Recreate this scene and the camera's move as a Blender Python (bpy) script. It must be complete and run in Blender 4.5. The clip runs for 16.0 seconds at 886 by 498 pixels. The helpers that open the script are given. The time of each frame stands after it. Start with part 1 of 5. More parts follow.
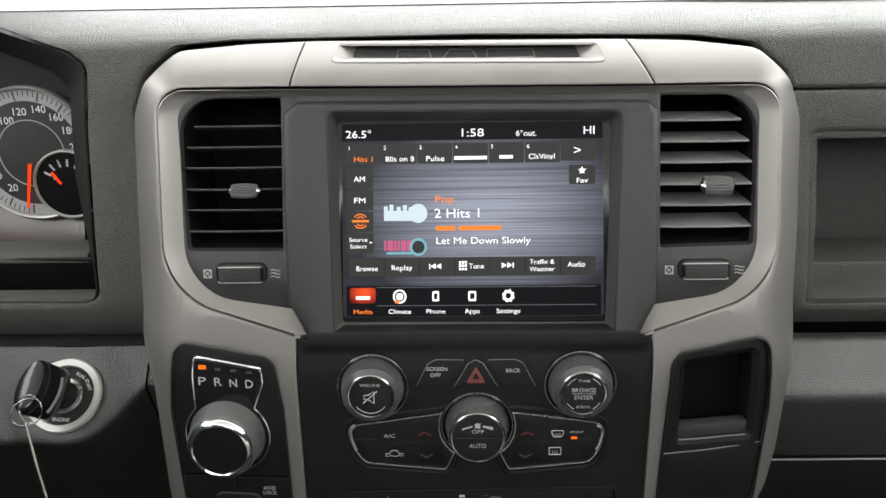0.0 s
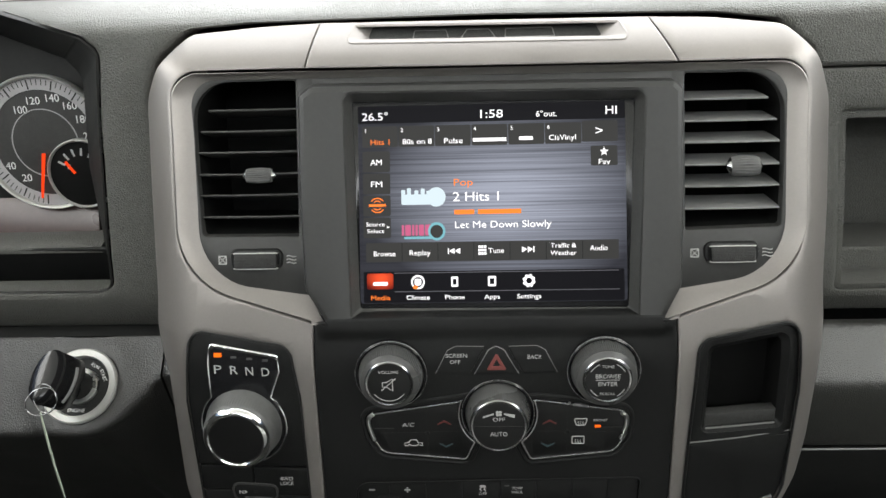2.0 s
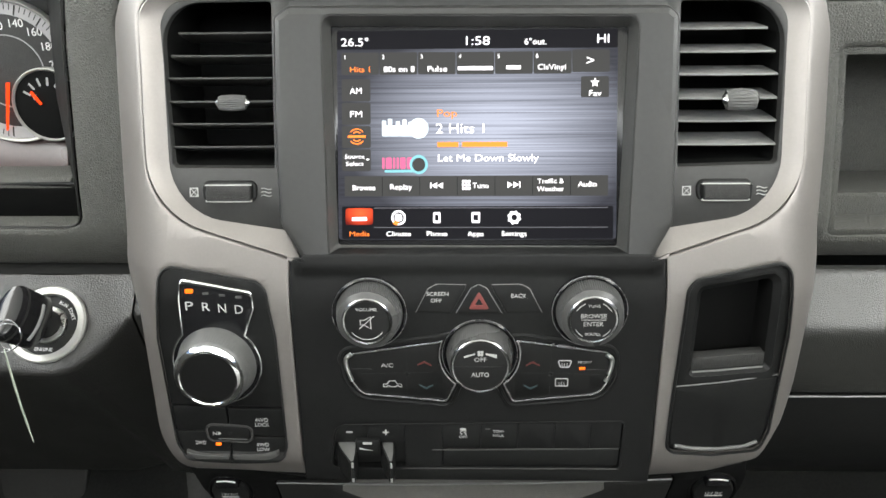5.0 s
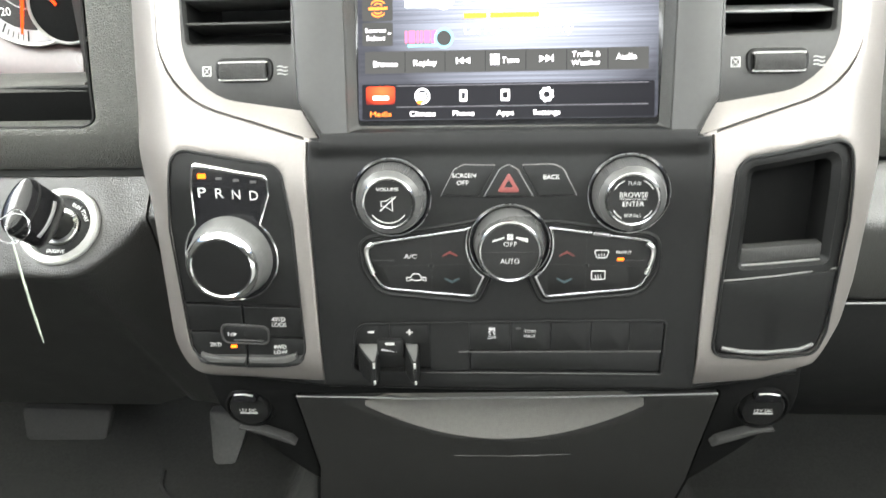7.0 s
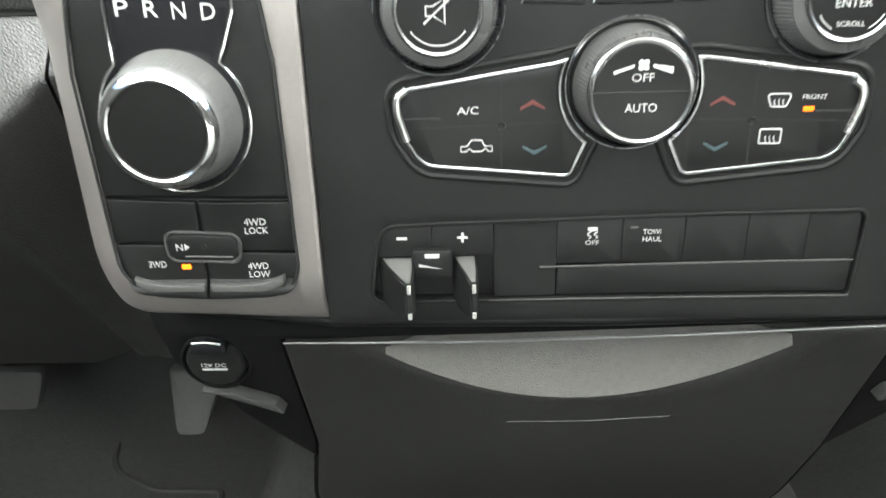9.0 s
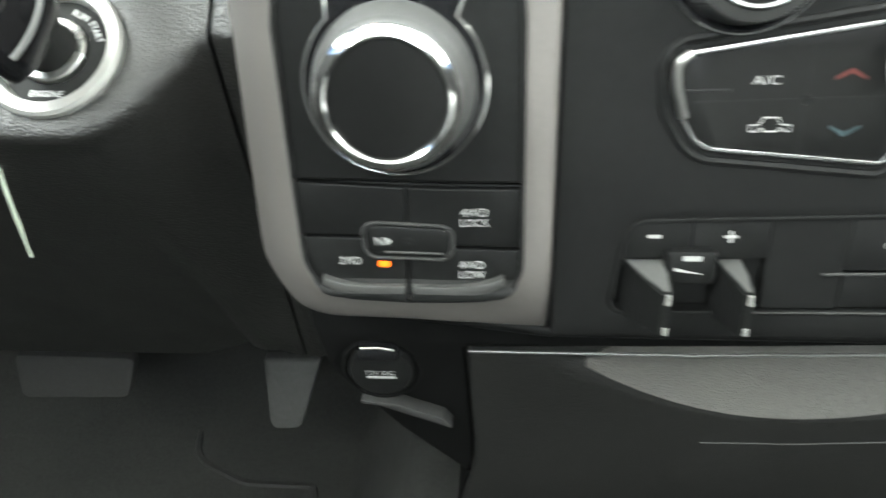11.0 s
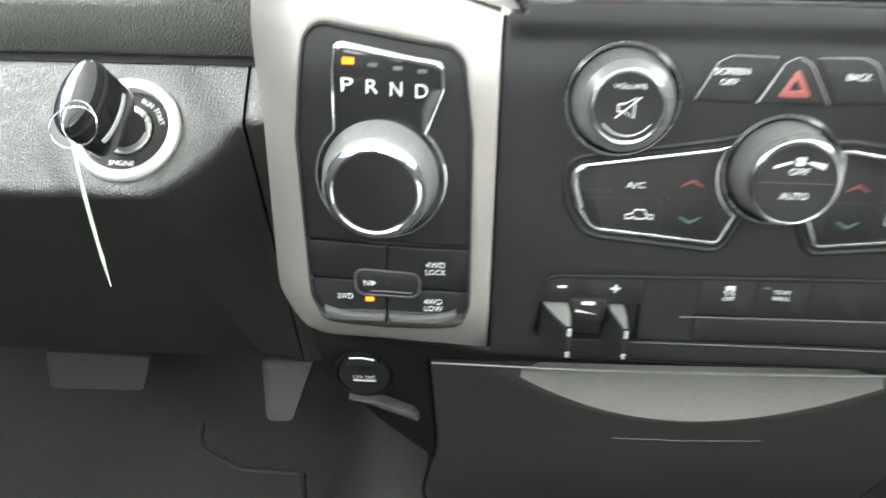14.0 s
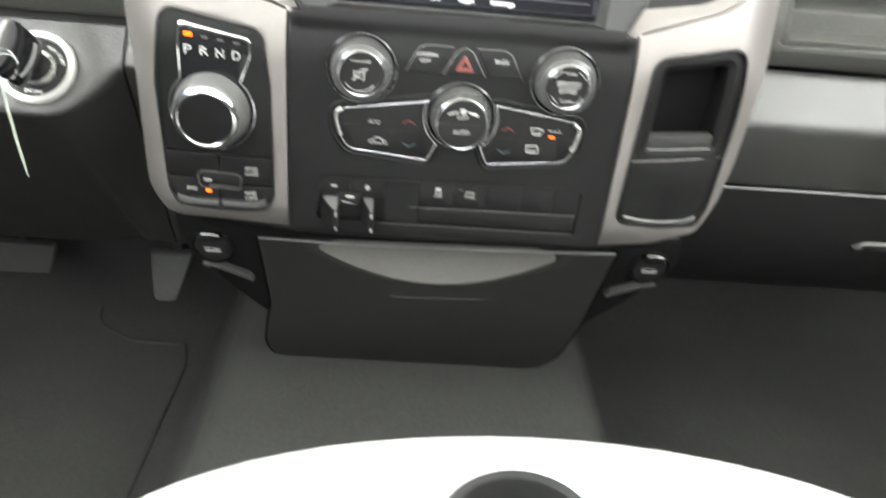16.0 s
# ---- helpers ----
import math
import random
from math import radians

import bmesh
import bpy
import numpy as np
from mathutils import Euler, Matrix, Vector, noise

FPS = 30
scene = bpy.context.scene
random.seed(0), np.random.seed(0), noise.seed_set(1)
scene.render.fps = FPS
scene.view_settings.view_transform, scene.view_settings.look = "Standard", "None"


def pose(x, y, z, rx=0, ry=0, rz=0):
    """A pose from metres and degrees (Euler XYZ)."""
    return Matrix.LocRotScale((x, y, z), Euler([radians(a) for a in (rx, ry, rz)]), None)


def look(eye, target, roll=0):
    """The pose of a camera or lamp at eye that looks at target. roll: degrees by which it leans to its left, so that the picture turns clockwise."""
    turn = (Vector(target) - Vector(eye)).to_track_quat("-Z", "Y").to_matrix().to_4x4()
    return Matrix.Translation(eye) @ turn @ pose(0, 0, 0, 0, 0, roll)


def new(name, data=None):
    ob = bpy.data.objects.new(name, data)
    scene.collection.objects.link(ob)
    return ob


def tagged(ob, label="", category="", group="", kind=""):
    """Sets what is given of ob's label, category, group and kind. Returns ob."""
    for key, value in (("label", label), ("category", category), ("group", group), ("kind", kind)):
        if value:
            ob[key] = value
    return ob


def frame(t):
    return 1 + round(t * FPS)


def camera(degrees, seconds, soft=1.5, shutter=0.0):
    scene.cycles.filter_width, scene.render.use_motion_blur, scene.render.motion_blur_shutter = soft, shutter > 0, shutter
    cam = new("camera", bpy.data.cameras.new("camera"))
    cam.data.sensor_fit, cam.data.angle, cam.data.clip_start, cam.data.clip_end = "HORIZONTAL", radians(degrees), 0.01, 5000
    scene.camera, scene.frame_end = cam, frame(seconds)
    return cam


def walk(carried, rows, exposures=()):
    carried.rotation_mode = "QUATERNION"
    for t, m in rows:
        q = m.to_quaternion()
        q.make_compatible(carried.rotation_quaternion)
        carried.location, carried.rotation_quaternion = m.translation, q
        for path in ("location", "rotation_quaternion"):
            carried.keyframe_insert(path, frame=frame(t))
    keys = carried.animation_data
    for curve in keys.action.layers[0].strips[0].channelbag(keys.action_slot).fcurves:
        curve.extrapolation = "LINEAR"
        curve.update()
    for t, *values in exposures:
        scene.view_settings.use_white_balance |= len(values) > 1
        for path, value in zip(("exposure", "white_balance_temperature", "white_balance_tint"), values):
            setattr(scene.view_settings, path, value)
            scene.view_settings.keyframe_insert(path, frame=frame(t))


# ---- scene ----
cam = camera(61.0, 16.0, 1.5, 0.5)
PATH = [
    (0.0, (-0.0093, -0.4496, 0.7317), (-0.056, 1.4526, 0.1157), -0.95),
    (0.5, (-0.0103, -0.4489, 0.7285), (-0.0631, 1.4547, 0.1172), -1.07),
    (1.0, (-0.0103, -0.4488, 0.7296), (-0.0761, 1.4538, 0.1164), -1.31),
    (1.5, (-0.0112, -0.4453, 0.723), (-0.079, 1.4575, 0.1107), -1.52),
    (2.0, (-0.0132, -0.4427, 0.7175), (-0.096, 1.4598, 0.1063), -1.67),
    (2.5, (-0.012, -0.439, 0.713), (-0.105, 1.4531, 0.0718), -2.1),
    (3.0, (-0.0079, -0.4379, 0.7056), (-0.1059, 1.4527, 0.0604), -2.22),
    (3.5, (-0.0068, -0.4373, 0.7014), (-0.0889, 1.4506, 0.0464), -1.97),
    (6.0, (-0.0145, -0.421, 0.6676), (-0.0779, 1.4466, -0.0454), 0.09),
    (6.5, (-0.0164, -0.4175, 0.6413), (-0.0948, 1.4546, -0.0582), 0.24),
    (7.0, (-0.0073, -0.4247, 0.6141), (-0.1477, 1.446, -0.0791), -1.56),
    (7.5, (-0.0331, -0.4285, 0.6011), (-0.1475, 1.4396, -0.104), -3.18),
    (8.0, (-0.0349, -0.3809, 0.5899), (-0.153, 1.4559, -0.1924), -1.8),
    (8.2, (-0.0455, -0.3546, 0.5716), (-0.1283, 1.4953, -0.1839), -1.88),
    (10.3, (-0.0742, -0.2382, 0.4992), (-0.1352, 1.5504, -0.3936), -1.82),
    (10.5, (-0.0927, -0.2377, 0.4992), (-0.1525, 1.5668, -0.3612), -2.01),
    (11.0, (-0.14, -0.2307, 0.5047), (-0.2768, 1.5725, -0.3496), -1.48),
    (11.5, (-0.1973, -0.2181, 0.492), (-0.2834, 1.6172, -0.2982), -0.59),
    (12.0, (-0.2004, -0.2159, 0.5021), (-0.2951, 1.5858, -0.3609), -0.33),
    (12.5, (-0.186, -0.2195, 0.4911), (-0.3254, 1.6029, -0.3209), -1.28),
    (13.0, (-0.175, -0.2301, 0.5015), (-0.2808, 1.571, -0.3615), -0.07),
    (13.5, (-0.1584, -0.2646, 0.5321), (-0.2662, 1.5368, -0.33), -0.08),
    (14.0, (-0.1258, -0.3138, 0.5652), (-0.2254, 1.4941, -0.2843), 0.75),
    (14.5, (-0.0953, -0.3656, 0.6027), (-0.1265, 1.4643, -0.2039), 2.59),
    (15.0, (-0.073, -0.4139, 0.641), (-0.1061, 1.4221, -0.1514), 3.29),
    (15.5, (-0.0681, -0.4608, 0.65), (-0.0389, 1.337, -0.2259), 5.4),
    (16.0, (-0.0392, -0.4995, 0.6437), (0.0885, 1.2251, -0.361), 5.78),
]
EXPOSURES = [
    (0.0, 0.3, 6680, 10), (2.0, 0.38, 6680, 10), (3.0, 0.85, 6680, 10), (3.5, 0.95, 6680, 10), (6.0, 1.6, 6680, 10),
    (7.0, 2.2, 6680, 9), (8.0, 2.25, 6680, 8), (10.3, 2.4, 6480, 7), (10.7, 2.3, 6480, 6), (11.0, 1.95, 6480, 4),
    (11.5, 1.75, 6480, 4), (12.0, 1.95, 6480, 4), (12.5, 1.85, 6480, 4), (13.0, 2.15, 6480, 5), (13.5, 2.3, 6480, 5),
    (14.0, 2.45, 6480, 7), (14.5, 2.5, 6680, 8), (15.0, 2.2, 6680, 9), (15.5, 1.82, 6680, 9), (16.0, 2.0, 6680, 10),
]
walk(cam, [(t, look(eye, target, roll)) for t, eye, target, roll in PATH], EXPOSURES)

from mathutils.geometry import delaunay_2d_cdt

# ---- world and light ----
world = bpy.data.worlds.new("sky")
scene.world = world
world.use_nodes = True
wn = world.node_tree.nodes
sky = wn.new("ShaderNodeTexSky")
sky.sky_type, sky.sun_disc = "NISHITA", False
sky.sun_elevation, sky.sun_rotation = radians(48), radians(200)
wn["Background"].inputs[1].default_value = 0.1
world.node_tree.links.new(sky.outputs[0], wn["Background"].inputs[0])

sun = new("sun", bpy.data.lights.new("sun", "SUN"))
sun.data.energy, sun.data.angle, sun.data.color = 1.0, radians(25), (1.0, 0.96, 0.9)
sun.matrix_world = look((0, -3, 5), (0, 0, 0))


def window_light(name, eye, target, wide, high, watts, tint=(0.97, 0.995, 0.965)):
    """Sky light that comes in through one window opening of the cab."""
    ob = new(name, bpy.data.lights.new(name, "AREA"))
    ob.data.shape, ob.data.size, ob.data.size_y = "RECTANGLE", wide, high
    ob.data.energy, ob.data.color = watts, tint
    ob.matrix_world = look(eye, target)
    return ob


window_light("windshield_light", (0.12, 0.36, 1.10), (0.12, -0.22, 0.45), 1.3, 0.75, 15, (0.95, 0.99, 1.0))
window_light("left_window_light", (-0.82, -0.40, 1.06), (0, -0.40, 1.06), 1.5, 0.34, 9)
window_light("right_window_light", (0.82, -0.40, 1.06), (0, -0.40, 1.06), 1.5, 0.34, 10.5)
window_light("rear_window_light", (0, -1.50, 1.06), (0, 0.0, 1.06), 1.25, 0.3, 7, (0.95, 0.99, 1.0))


# ---- materials ----
def material(name, colour, rough=0.5, metal=0.0, spec=0.5):
    m = bpy.data.materials.new(name)
    m.use_nodes = True
    b = m.node_tree.nodes["Principled BSDF"]
    b.inputs["Base Color"].default_value = (*colour, 1)
    b.inputs["Roughness"].default_value = rough
    b.inputs["Metallic"].default_value = metal
    b.inputs["Specular IOR Level"].default_value = spec
    return m


def node(m, kind, **values):
    n = m.node_tree.nodes.new(kind)
    for key, value in values.items():
        n.inputs[key].default_value = value
    return n


def wire(m, a, b):
    m.node_tree.links.new(a, b)


def vary(m, colour, amount=0.25, scale=14.0, rough=None, spread=0.12):
    """Uneven tone and gloss at a hand's scale and at a finger's scale."""
    b = m.node_tree.nodes["Principled BSDF"]
    co = node(m, "ShaderNodeTexCoord")
    big = node(m, "ShaderNodeTexNoise", Scale=scale, Detail=4.0, Roughness=0.6)
    small = node(m, "ShaderNodeTexNoise", Scale=scale * 22, Detail=3.0)
    wire(m, co.outputs["Object"], big.inputs["Vector"])
    wire(m, co.outputs["Object"], small.inputs["Vector"])
    mean = node(m, "ShaderNodeMath")
    mean.operation = "ADD"
    wire(m, big.outputs["Fac"], mean.inputs[0])
    wire(m, small.outputs["Fac"], mean.inputs[1])
    ramp = node(m, "ShaderNodeMapRange")
    ramp.inputs["From Min"].default_value, ramp.inputs["From Max"].default_value = 0.6, 1.4
    ramp.inputs["To Min"].default_value, ramp.inputs["To Max"].default_value = 1 - amount, 1 + amount
    wire(m, mean.outputs[0], ramp.inputs["Value"])
    mul = node(m, "ShaderNodeVectorMath")
    mul.operation = "SCALE"
    mul.inputs[0].default_value = colour
    wire(m, ramp.outputs[0], mul.inputs["Scale"])
    wire(m, mul.outputs[0], b.inputs["Base Color"])
    if rough is not None:
        gloss = node(m, "ShaderNodeMapRange")
        gloss.inputs["From Min"].default_value, gloss.inputs["From Max"].default_value = 0.3, 0.7
        gloss.inputs["To Min"].default_value, gloss.inputs["To Max"].default_value = rough - spread, rough + spread
        wire(m, big.outputs["Fac"], gloss.inputs["Value"])
        wire(m, gloss.outputs[0], b.inputs["Roughness"])
    return co


def grain(m, co, cells=620.0, strength=0.35, depth=0.0006):
    """Pebbled leather-like grain: low domes about 1.6 mm across with grooves between them, and fine pores."""
    b = m.node_tree.nodes["Principled BSDF"]
    warp = node(m, "ShaderNodeTexNoise", Scale=cells * 0.5, Detail=2.0)
    wire(m, co.outputs["Object"], warp.inputs["Vector"])
    add = node(m, "ShaderNodeMixRGB")
    add.blend_type = "ADD"
    add.inputs["Fac"].default_value = 0.0006
    wire(m, co.outputs["Object"], add.inputs["Color1"])
    wire(m, warp.outputs["Color"], add.inputs["Color2"])
    cell = node(m, "ShaderNodeTexVoronoi", Scale=cells)
    cell.feature = "DISTANCE_TO_EDGE"
    wire(m, add.outputs["Color"], cell.inputs["Vector"])
    dome = node(m, "ShaderNodeMapRange")
    dome.interpolation_type = "SMOOTHSTEP"
    dome.inputs["From Max"].default_value = 0.34
    wire(m, cell.outputs["Distance"], dome.inputs["Value"])
    fine = node(m, "ShaderNodeTexNoise", Scale=cells * 2.2, Detail=2.0)
    wire(m, co.outputs["Object"], fine.inputs["Vector"])
    mix = node(m, "ShaderNodeMath")
    mix.operation = "MULTIPLY_ADD"
    mix.inputs[1].default_value = 0.35
    wire(m, fine.outputs["Fac"], mix.inputs[0])
    wire(m, dome.outputs[0], mix.inputs[2])
    bump = node(m, "ShaderNodeBump", Strength=strength, Distance=depth)
    wire(m, mix.outputs[0], bump.inputs["Height"])
    wire(m, bump.outputs["Normal"], b.inputs["Normal"])


def plastic(name, colour, rough, amount=0.2, cells=0.0, strength=0.3, spec=0.5):
    m = material(name, colour, rough, 0.0, spec)
    co = vary(m, colour, amount, 14.0, rough, 0.06)
    if cells:
        grain(m, co, cells, strength)
    return m


VINYL = plastic("grained charcoal vinyl", (0.085, 0.085, 0.078), 0.5, 0.16, 520.0, 0.7, 0.36)
KNEE = plastic("grained black vinyl", (0.016, 0.016, 0.015), 0.38, 0.16, 560.0, 0.36, 0.65)
BLACK = plastic("satin black plastic", (0.0095, 0.0097, 0.0096), 0.45, 0.2, 1700.0, 0.12, 0.18)
# Panel's black made paler where it leans back: reflected light in the colour.
HOUSING = plastic("black plastic lightened for sheen", (0.028, 0.028, 0.027), 0.42, 0.15, 1700.0, 0.12, 0.4)
GUN = material("dark polished metal", (0.20, 0.20, 0.20), 0.28, 1.0)
vary(GUN, (0.20, 0.20, 0.20), 0.08, 40.0, 0.28, 0.06)
DARK = plastic("matt black plastic", (0.014, 0.0143, 0.014), 0.62, 0.2, 0.0, 0.3, 0.25)
GLOSS = plastic("gloss black plastic", (0.010, 0.010, 0.011), 0.16, 0.2)
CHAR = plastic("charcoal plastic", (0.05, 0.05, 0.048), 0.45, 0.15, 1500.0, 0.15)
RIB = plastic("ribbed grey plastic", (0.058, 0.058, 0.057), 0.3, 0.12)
# Paler than the left vent's slats: light on their tops put into the colour.
SLAT = plastic("pale grey plastic, lit slats and trim", (0.2, 0.2, 0.197), 0.40, 0.12)
CARPET = plastic("grey carpet", (0.036, 0.037, 0.034), 0.95, 0.35, 900.0, 0.9)
RUBBER = plastic("black rubber", (0.025, 0.025, 0.024), 0.7, 0.25, 700.0, 0.4)
PEDAL = plastic("worn grey rubber", (0.06, 0.06, 0.057), 0.55, 0.25, 700.0, 0.4)
PALE = plastic("pale grey vinyl", (0.55, 0.55, 0.535), 0.5, 0.05, 560.0, 0.35)
HEADLINER = plastic("light grey lining", (0.75, 0.75, 0.72), 0.9, 0.1)
# Darkest black, for vent and pocket insides, console shell, socket rings, fuel face.
NEAR_BLACK = plastic("near-black plastic", (0.005, 0.0051, 0.005), 0.8, 0.2, 0.0, 0.3, 0.1)
CAP = plastic("smooth black cap plastic", (0.008, 0.008, 0.008), 0.34, 0.15, 0.0, 0.3, 0.25)
CHROME = material("chrome", (0.78, 0.78, 0.77), 0.10, 1.0)
vary(CHROME, (0.78, 0.78, 0.77), 0.05, 40.0, 0.12, 0.05)
SATIN = material("satin chrome", (0.62, 0.62, 0.60), 0.32, 1.0)
vary(SATIN, (0.62, 0.62, 0.60), 0.08, 40.0, 0.32, 0.08)
SILVER = material("silver-grey satin paint", (0.190, 0.171, 0.160), 0.44, 0.6)
vary(SILVER, (0.240, 0.222, 0.211), 0.05, 30.0, 0.44, 0.04)
SMOKE = material("smoked chrome", (0.33, 0.33, 0.33), 0.24, 1.0)
vary(SMOKE, (0.33, 0.33, 0.33), 0.06, 40.0, 0.24, 0.05)
LIP = material("dull grey metal", (0.20, 0.20, 0.195), 0.45, 0.7)
vary(LIP, (0.20, 0.20, 0.195), 0.08, 40.0, 0.45, 0.06)
PRINT = material("white print", (0.40, 0.40, 0.39), 0.6)
PRINT_RED = material("red print", (0.11, 0.02, 0.016), 0.5)
PRINT_BLUE = material("blue print", (0.03, 0.055, 0.062), 0.5)
DIAL_PRINT = material("white dial figures", (0.7, 0.7, 0.69), 0.5)
DIAL_WHITE = material("silver dial band", (0.34, 0.33, 0.335), 0.45)
vary(DIAL_WHITE, (0.34, 0.33, 0.335), 0.06, 60.0, 0.45, 0.05)
RED_HAZARD = material("translucent red", (0.15, 0.032, 0.028), 0.4)
TAG = material("clear green strip", (0.44, 0.49, 0.40), 0.25)
vary(TAG, (0.44, 0.49, 0.40), 0.15, 50.0, 0.3, 0.08)
RING = material("silver painted ring", (0.42, 0.42, 0.40), 0.4, 0.4)
vary(RING, (0.42, 0.42, 0.40), 0.06, 30.0, 0.4, 0.06)
GLOVE = plastic("grained black glove box vinyl", (0.026, 0.026, 0.024), 0.36, 0.16, 700.0, 0.35, 0.8)
# Dial body grey, and the tone of light on the pocket door's edge.
EDGE = plastic("grey plastic for dial and lit edge", (0.092, 0.092, 0.09), 0.35, 0.15)
BROWN = plastic("tinted lens lower band", (0.065, 0.043, 0.04), 0.3, 0.15)


def glow(name, colour, strength):
    m = material(name, (0.003, 0.003, 0.003), 0.22, 0.0, 0.02)
    b = m.node_tree.nodes["Principled BSDF"]
    b.inputs["Emission Color"].default_value = (*colour, 1)
    b.inputs["Emission Strength"].default_value = strength
    return m


AMBER = glow("amber lamp", (1.0, 0.16, 0.01), 1.15)
ORANGE_LED = glow("orange lamp", (1.0, 0.14, 0.01), 1.1)
NEEDLE = glow("lit red needle", (1.0, 0.06, 0.01), 0.9)
UI_WHITE = glow("screen white", (0.92, 0.92, 0.95), 1.3)
UI_ORANGE = glow("screen orange", (1.0, 0.23, 0.035), 1.05)
UI_BLACK = glow("screen black", (0.013, 0.013, 0.017), 0.5)
UI_BUTTON = glow("screen button", (0.06, 0.061, 0.06), 0.65)
UI_EDGE = glow("screen line", (0.22, 0.22, 0.25), 0.5)
UI_PINK = glow("screen pink", (0.75, 0.16, 0.32), 0.7)
UI_CYAN = glow("screen cyan", (0.25, 0.62, 0.72), 0.7)
UI_SKY = glow("screen pale blue", (0.70, 0.84, 0.92), 0.85)


def brushed(name):
    """The picture that the lit screen shows behind its buttons: brushed dark metal, paler in the middle."""
    m = glow(name, (0.1, 0.1, 0.13), 1.0)
    b = m.node_tree.nodes["Principled BSDF"]
    b.inputs["Roughness"].default_value = 0.12
    co = node(m, "ShaderNodeTexCoord")
    long = node(m, "ShaderNodeMapping")
    long.inputs["Scale"].default_value = (7, 60, 900)
    wire(m, co.outputs["Object"], long.inputs["Vector"])
    streak = node(m, "ShaderNodeTexNoise", Scale=1.0, Detail=3.0)
    wire(m, long.outputs[0], streak.inputs["Vector"])
    ball = node(m, "ShaderNodeMapping")
    ball.inputs["Location"].default_value = (-0.1, 0, -9.55)
    ball.inputs["Scale"].default_value = (10.5, 0.0, 16.0)
    wire(m, co.outputs["Object"], ball.inputs["Vector"])
    fade = node(m, "ShaderNodeTexGradient")
    fade.gradient_type = "SPHERICAL"
    wire(m, ball.outputs[0], fade.inputs["Vector"])
    mul = node(m, "ShaderNodeMath")
    mul.operation = "MULTIPLY"
    wire(m, streak.outputs["Fac"], mul.inputs[0])
    lift = node(m, "ShaderNodeMapRange")
    lift.inputs["To Min"].default_value, lift.inputs["To Max"].default_value = 0.12, 2.1
    wire(m, fade.outputs["Fac"], lift.inputs["Value"])
    wire(m, lift.outputs[0], mul.inputs[1])
    ramp = node(m, "ShaderNodeValToRGB")
    ramp.color_ramp.elements[0].color = (0.012, 0.012, 0.016, 1)
    ramp.color_ramp.elements[1].color = (0.30, 0.325, 0.40, 1)
    wire(m, mul.outputs[0], ramp.inputs["Fac"])
    wire(m, ramp.outputs["Color"], b.inputs["Emission Color"])
    return m




def lit_spot(name, x, z, wide, high, inside, rim):
    """A lit button of the screen's picture: bright in its middle, dim towards its edge (millimetres)."""
    m = glow(name, inside, 1.0)
    co = node(m, "ShaderNodeTexCoord")
    spot = node(m, "ShaderNodeMapping")
    spot.inputs["Location"].default_value = (-x / wide, 0, -z / high)
    spot.inputs["Scale"].default_value = (1000 / wide, 0, 1000 / high)
    wire(m, co.outputs["Object"], spot.inputs["Vector"])
    fade = node(m, "ShaderNodeTexGradient")
    fade.gradient_type = "SPHERICAL"
    wire(m, spot.outputs[0], fade.inputs["Vector"])
    ramp = node(m, "ShaderNodeValToRGB")
    ramp.color_ramp.elements[0].color = (*rim, 1)
    ramp.color_ramp.elements[1].color = (*inside, 1)
    wire(m, fade.outputs["Fac"], ramp.inputs["Fac"])
    wire(m, ramp.outputs["Color"], m.node_tree.nodes["Principled BSDF"].inputs["Emission Color"])
    return m


UI_BACK = brushed("screen picture")
UI_RED = lit_spot("screen red", -75.0, 547.5, 12.0, 8.5, (1.0, 0.10, 0.03), (0.10, 0.008, 0.006))
GLASS = material("clear lens", (0.9, 0.9, 0.9), 0.05)
GLASS.node_tree.nodes["Principled BSDF"].inputs["Transmission Weight"].default_value = 1.0


# ---- geometry helpers: panel coordinates (x, z, d) in millimetres, d towards the seats ----
def bell(v, soft):
    return (v + math.sqrt(v * v + soft * soft)) / 2


def set_in(x, z):
    """Panel layout to true place: the face lies a little nearer the seats than its layout plane, less so at its sides."""
    t = max(0, min(1, (z - 505) / 35))
    low = 1 - max(0, 4 - 0.00016 * x * x) / 454
    k = low + (0.98 - low) * t * t * (3 - 2 * t)
    return x * k, 731 - (731 - z) * k


def stack(x, z, d):
    """The curved face of the centre stack: upright below, leaning back above, rolled off at its outer edges."""
    x, z = set_in(x, z)
    y = 0.26 * bell(z - 497, 8) + 0.00016 * min(abs(x), 170) ** 2
    roll = 0.018 + 0.008 * max(0, min(1, (515 - z) / 40)) * (x < 0)
    y += roll * max(0, abs(x + 6) - 192) ** 2 + 0.75 * (bell(z - 685, 5) - bell(-20, 5)) + 0.02 * max(0, z - 690) ** 2 + 0.012 * max(0, 388 - z) ** 2
    return Vector((x, y - d, z)) / 1000


def face(x, z, d):
    """The same face without the rolled-off rim, for what is set into it."""
    x, z = set_in(x, z)
    return Vector((x, 0.26 * bell(z - 497, 8) + 0.00016 * min(abs(x), 170) ** 2 - d, z)) / 1000


def inner(x, z, d):
    """The recessed plane behind the frame that carries the vents."""
    return Vector((x, 20 + 0.26 * (z - 535) - d, z)) / 1000


def house(x, z, d):
    """The screen housing, proud of the glass."""
    return Vector((x * 0.98, 34.8 + 0.256 * (z - 590) - d, 731 - (731 - z) * 0.98)) / 1000


def glass(x, z, d):
    """The flat plane of the screen glass."""
    return Vector((x, 34.8 + 0.256 * (z - 590) - d, z)) / 1000


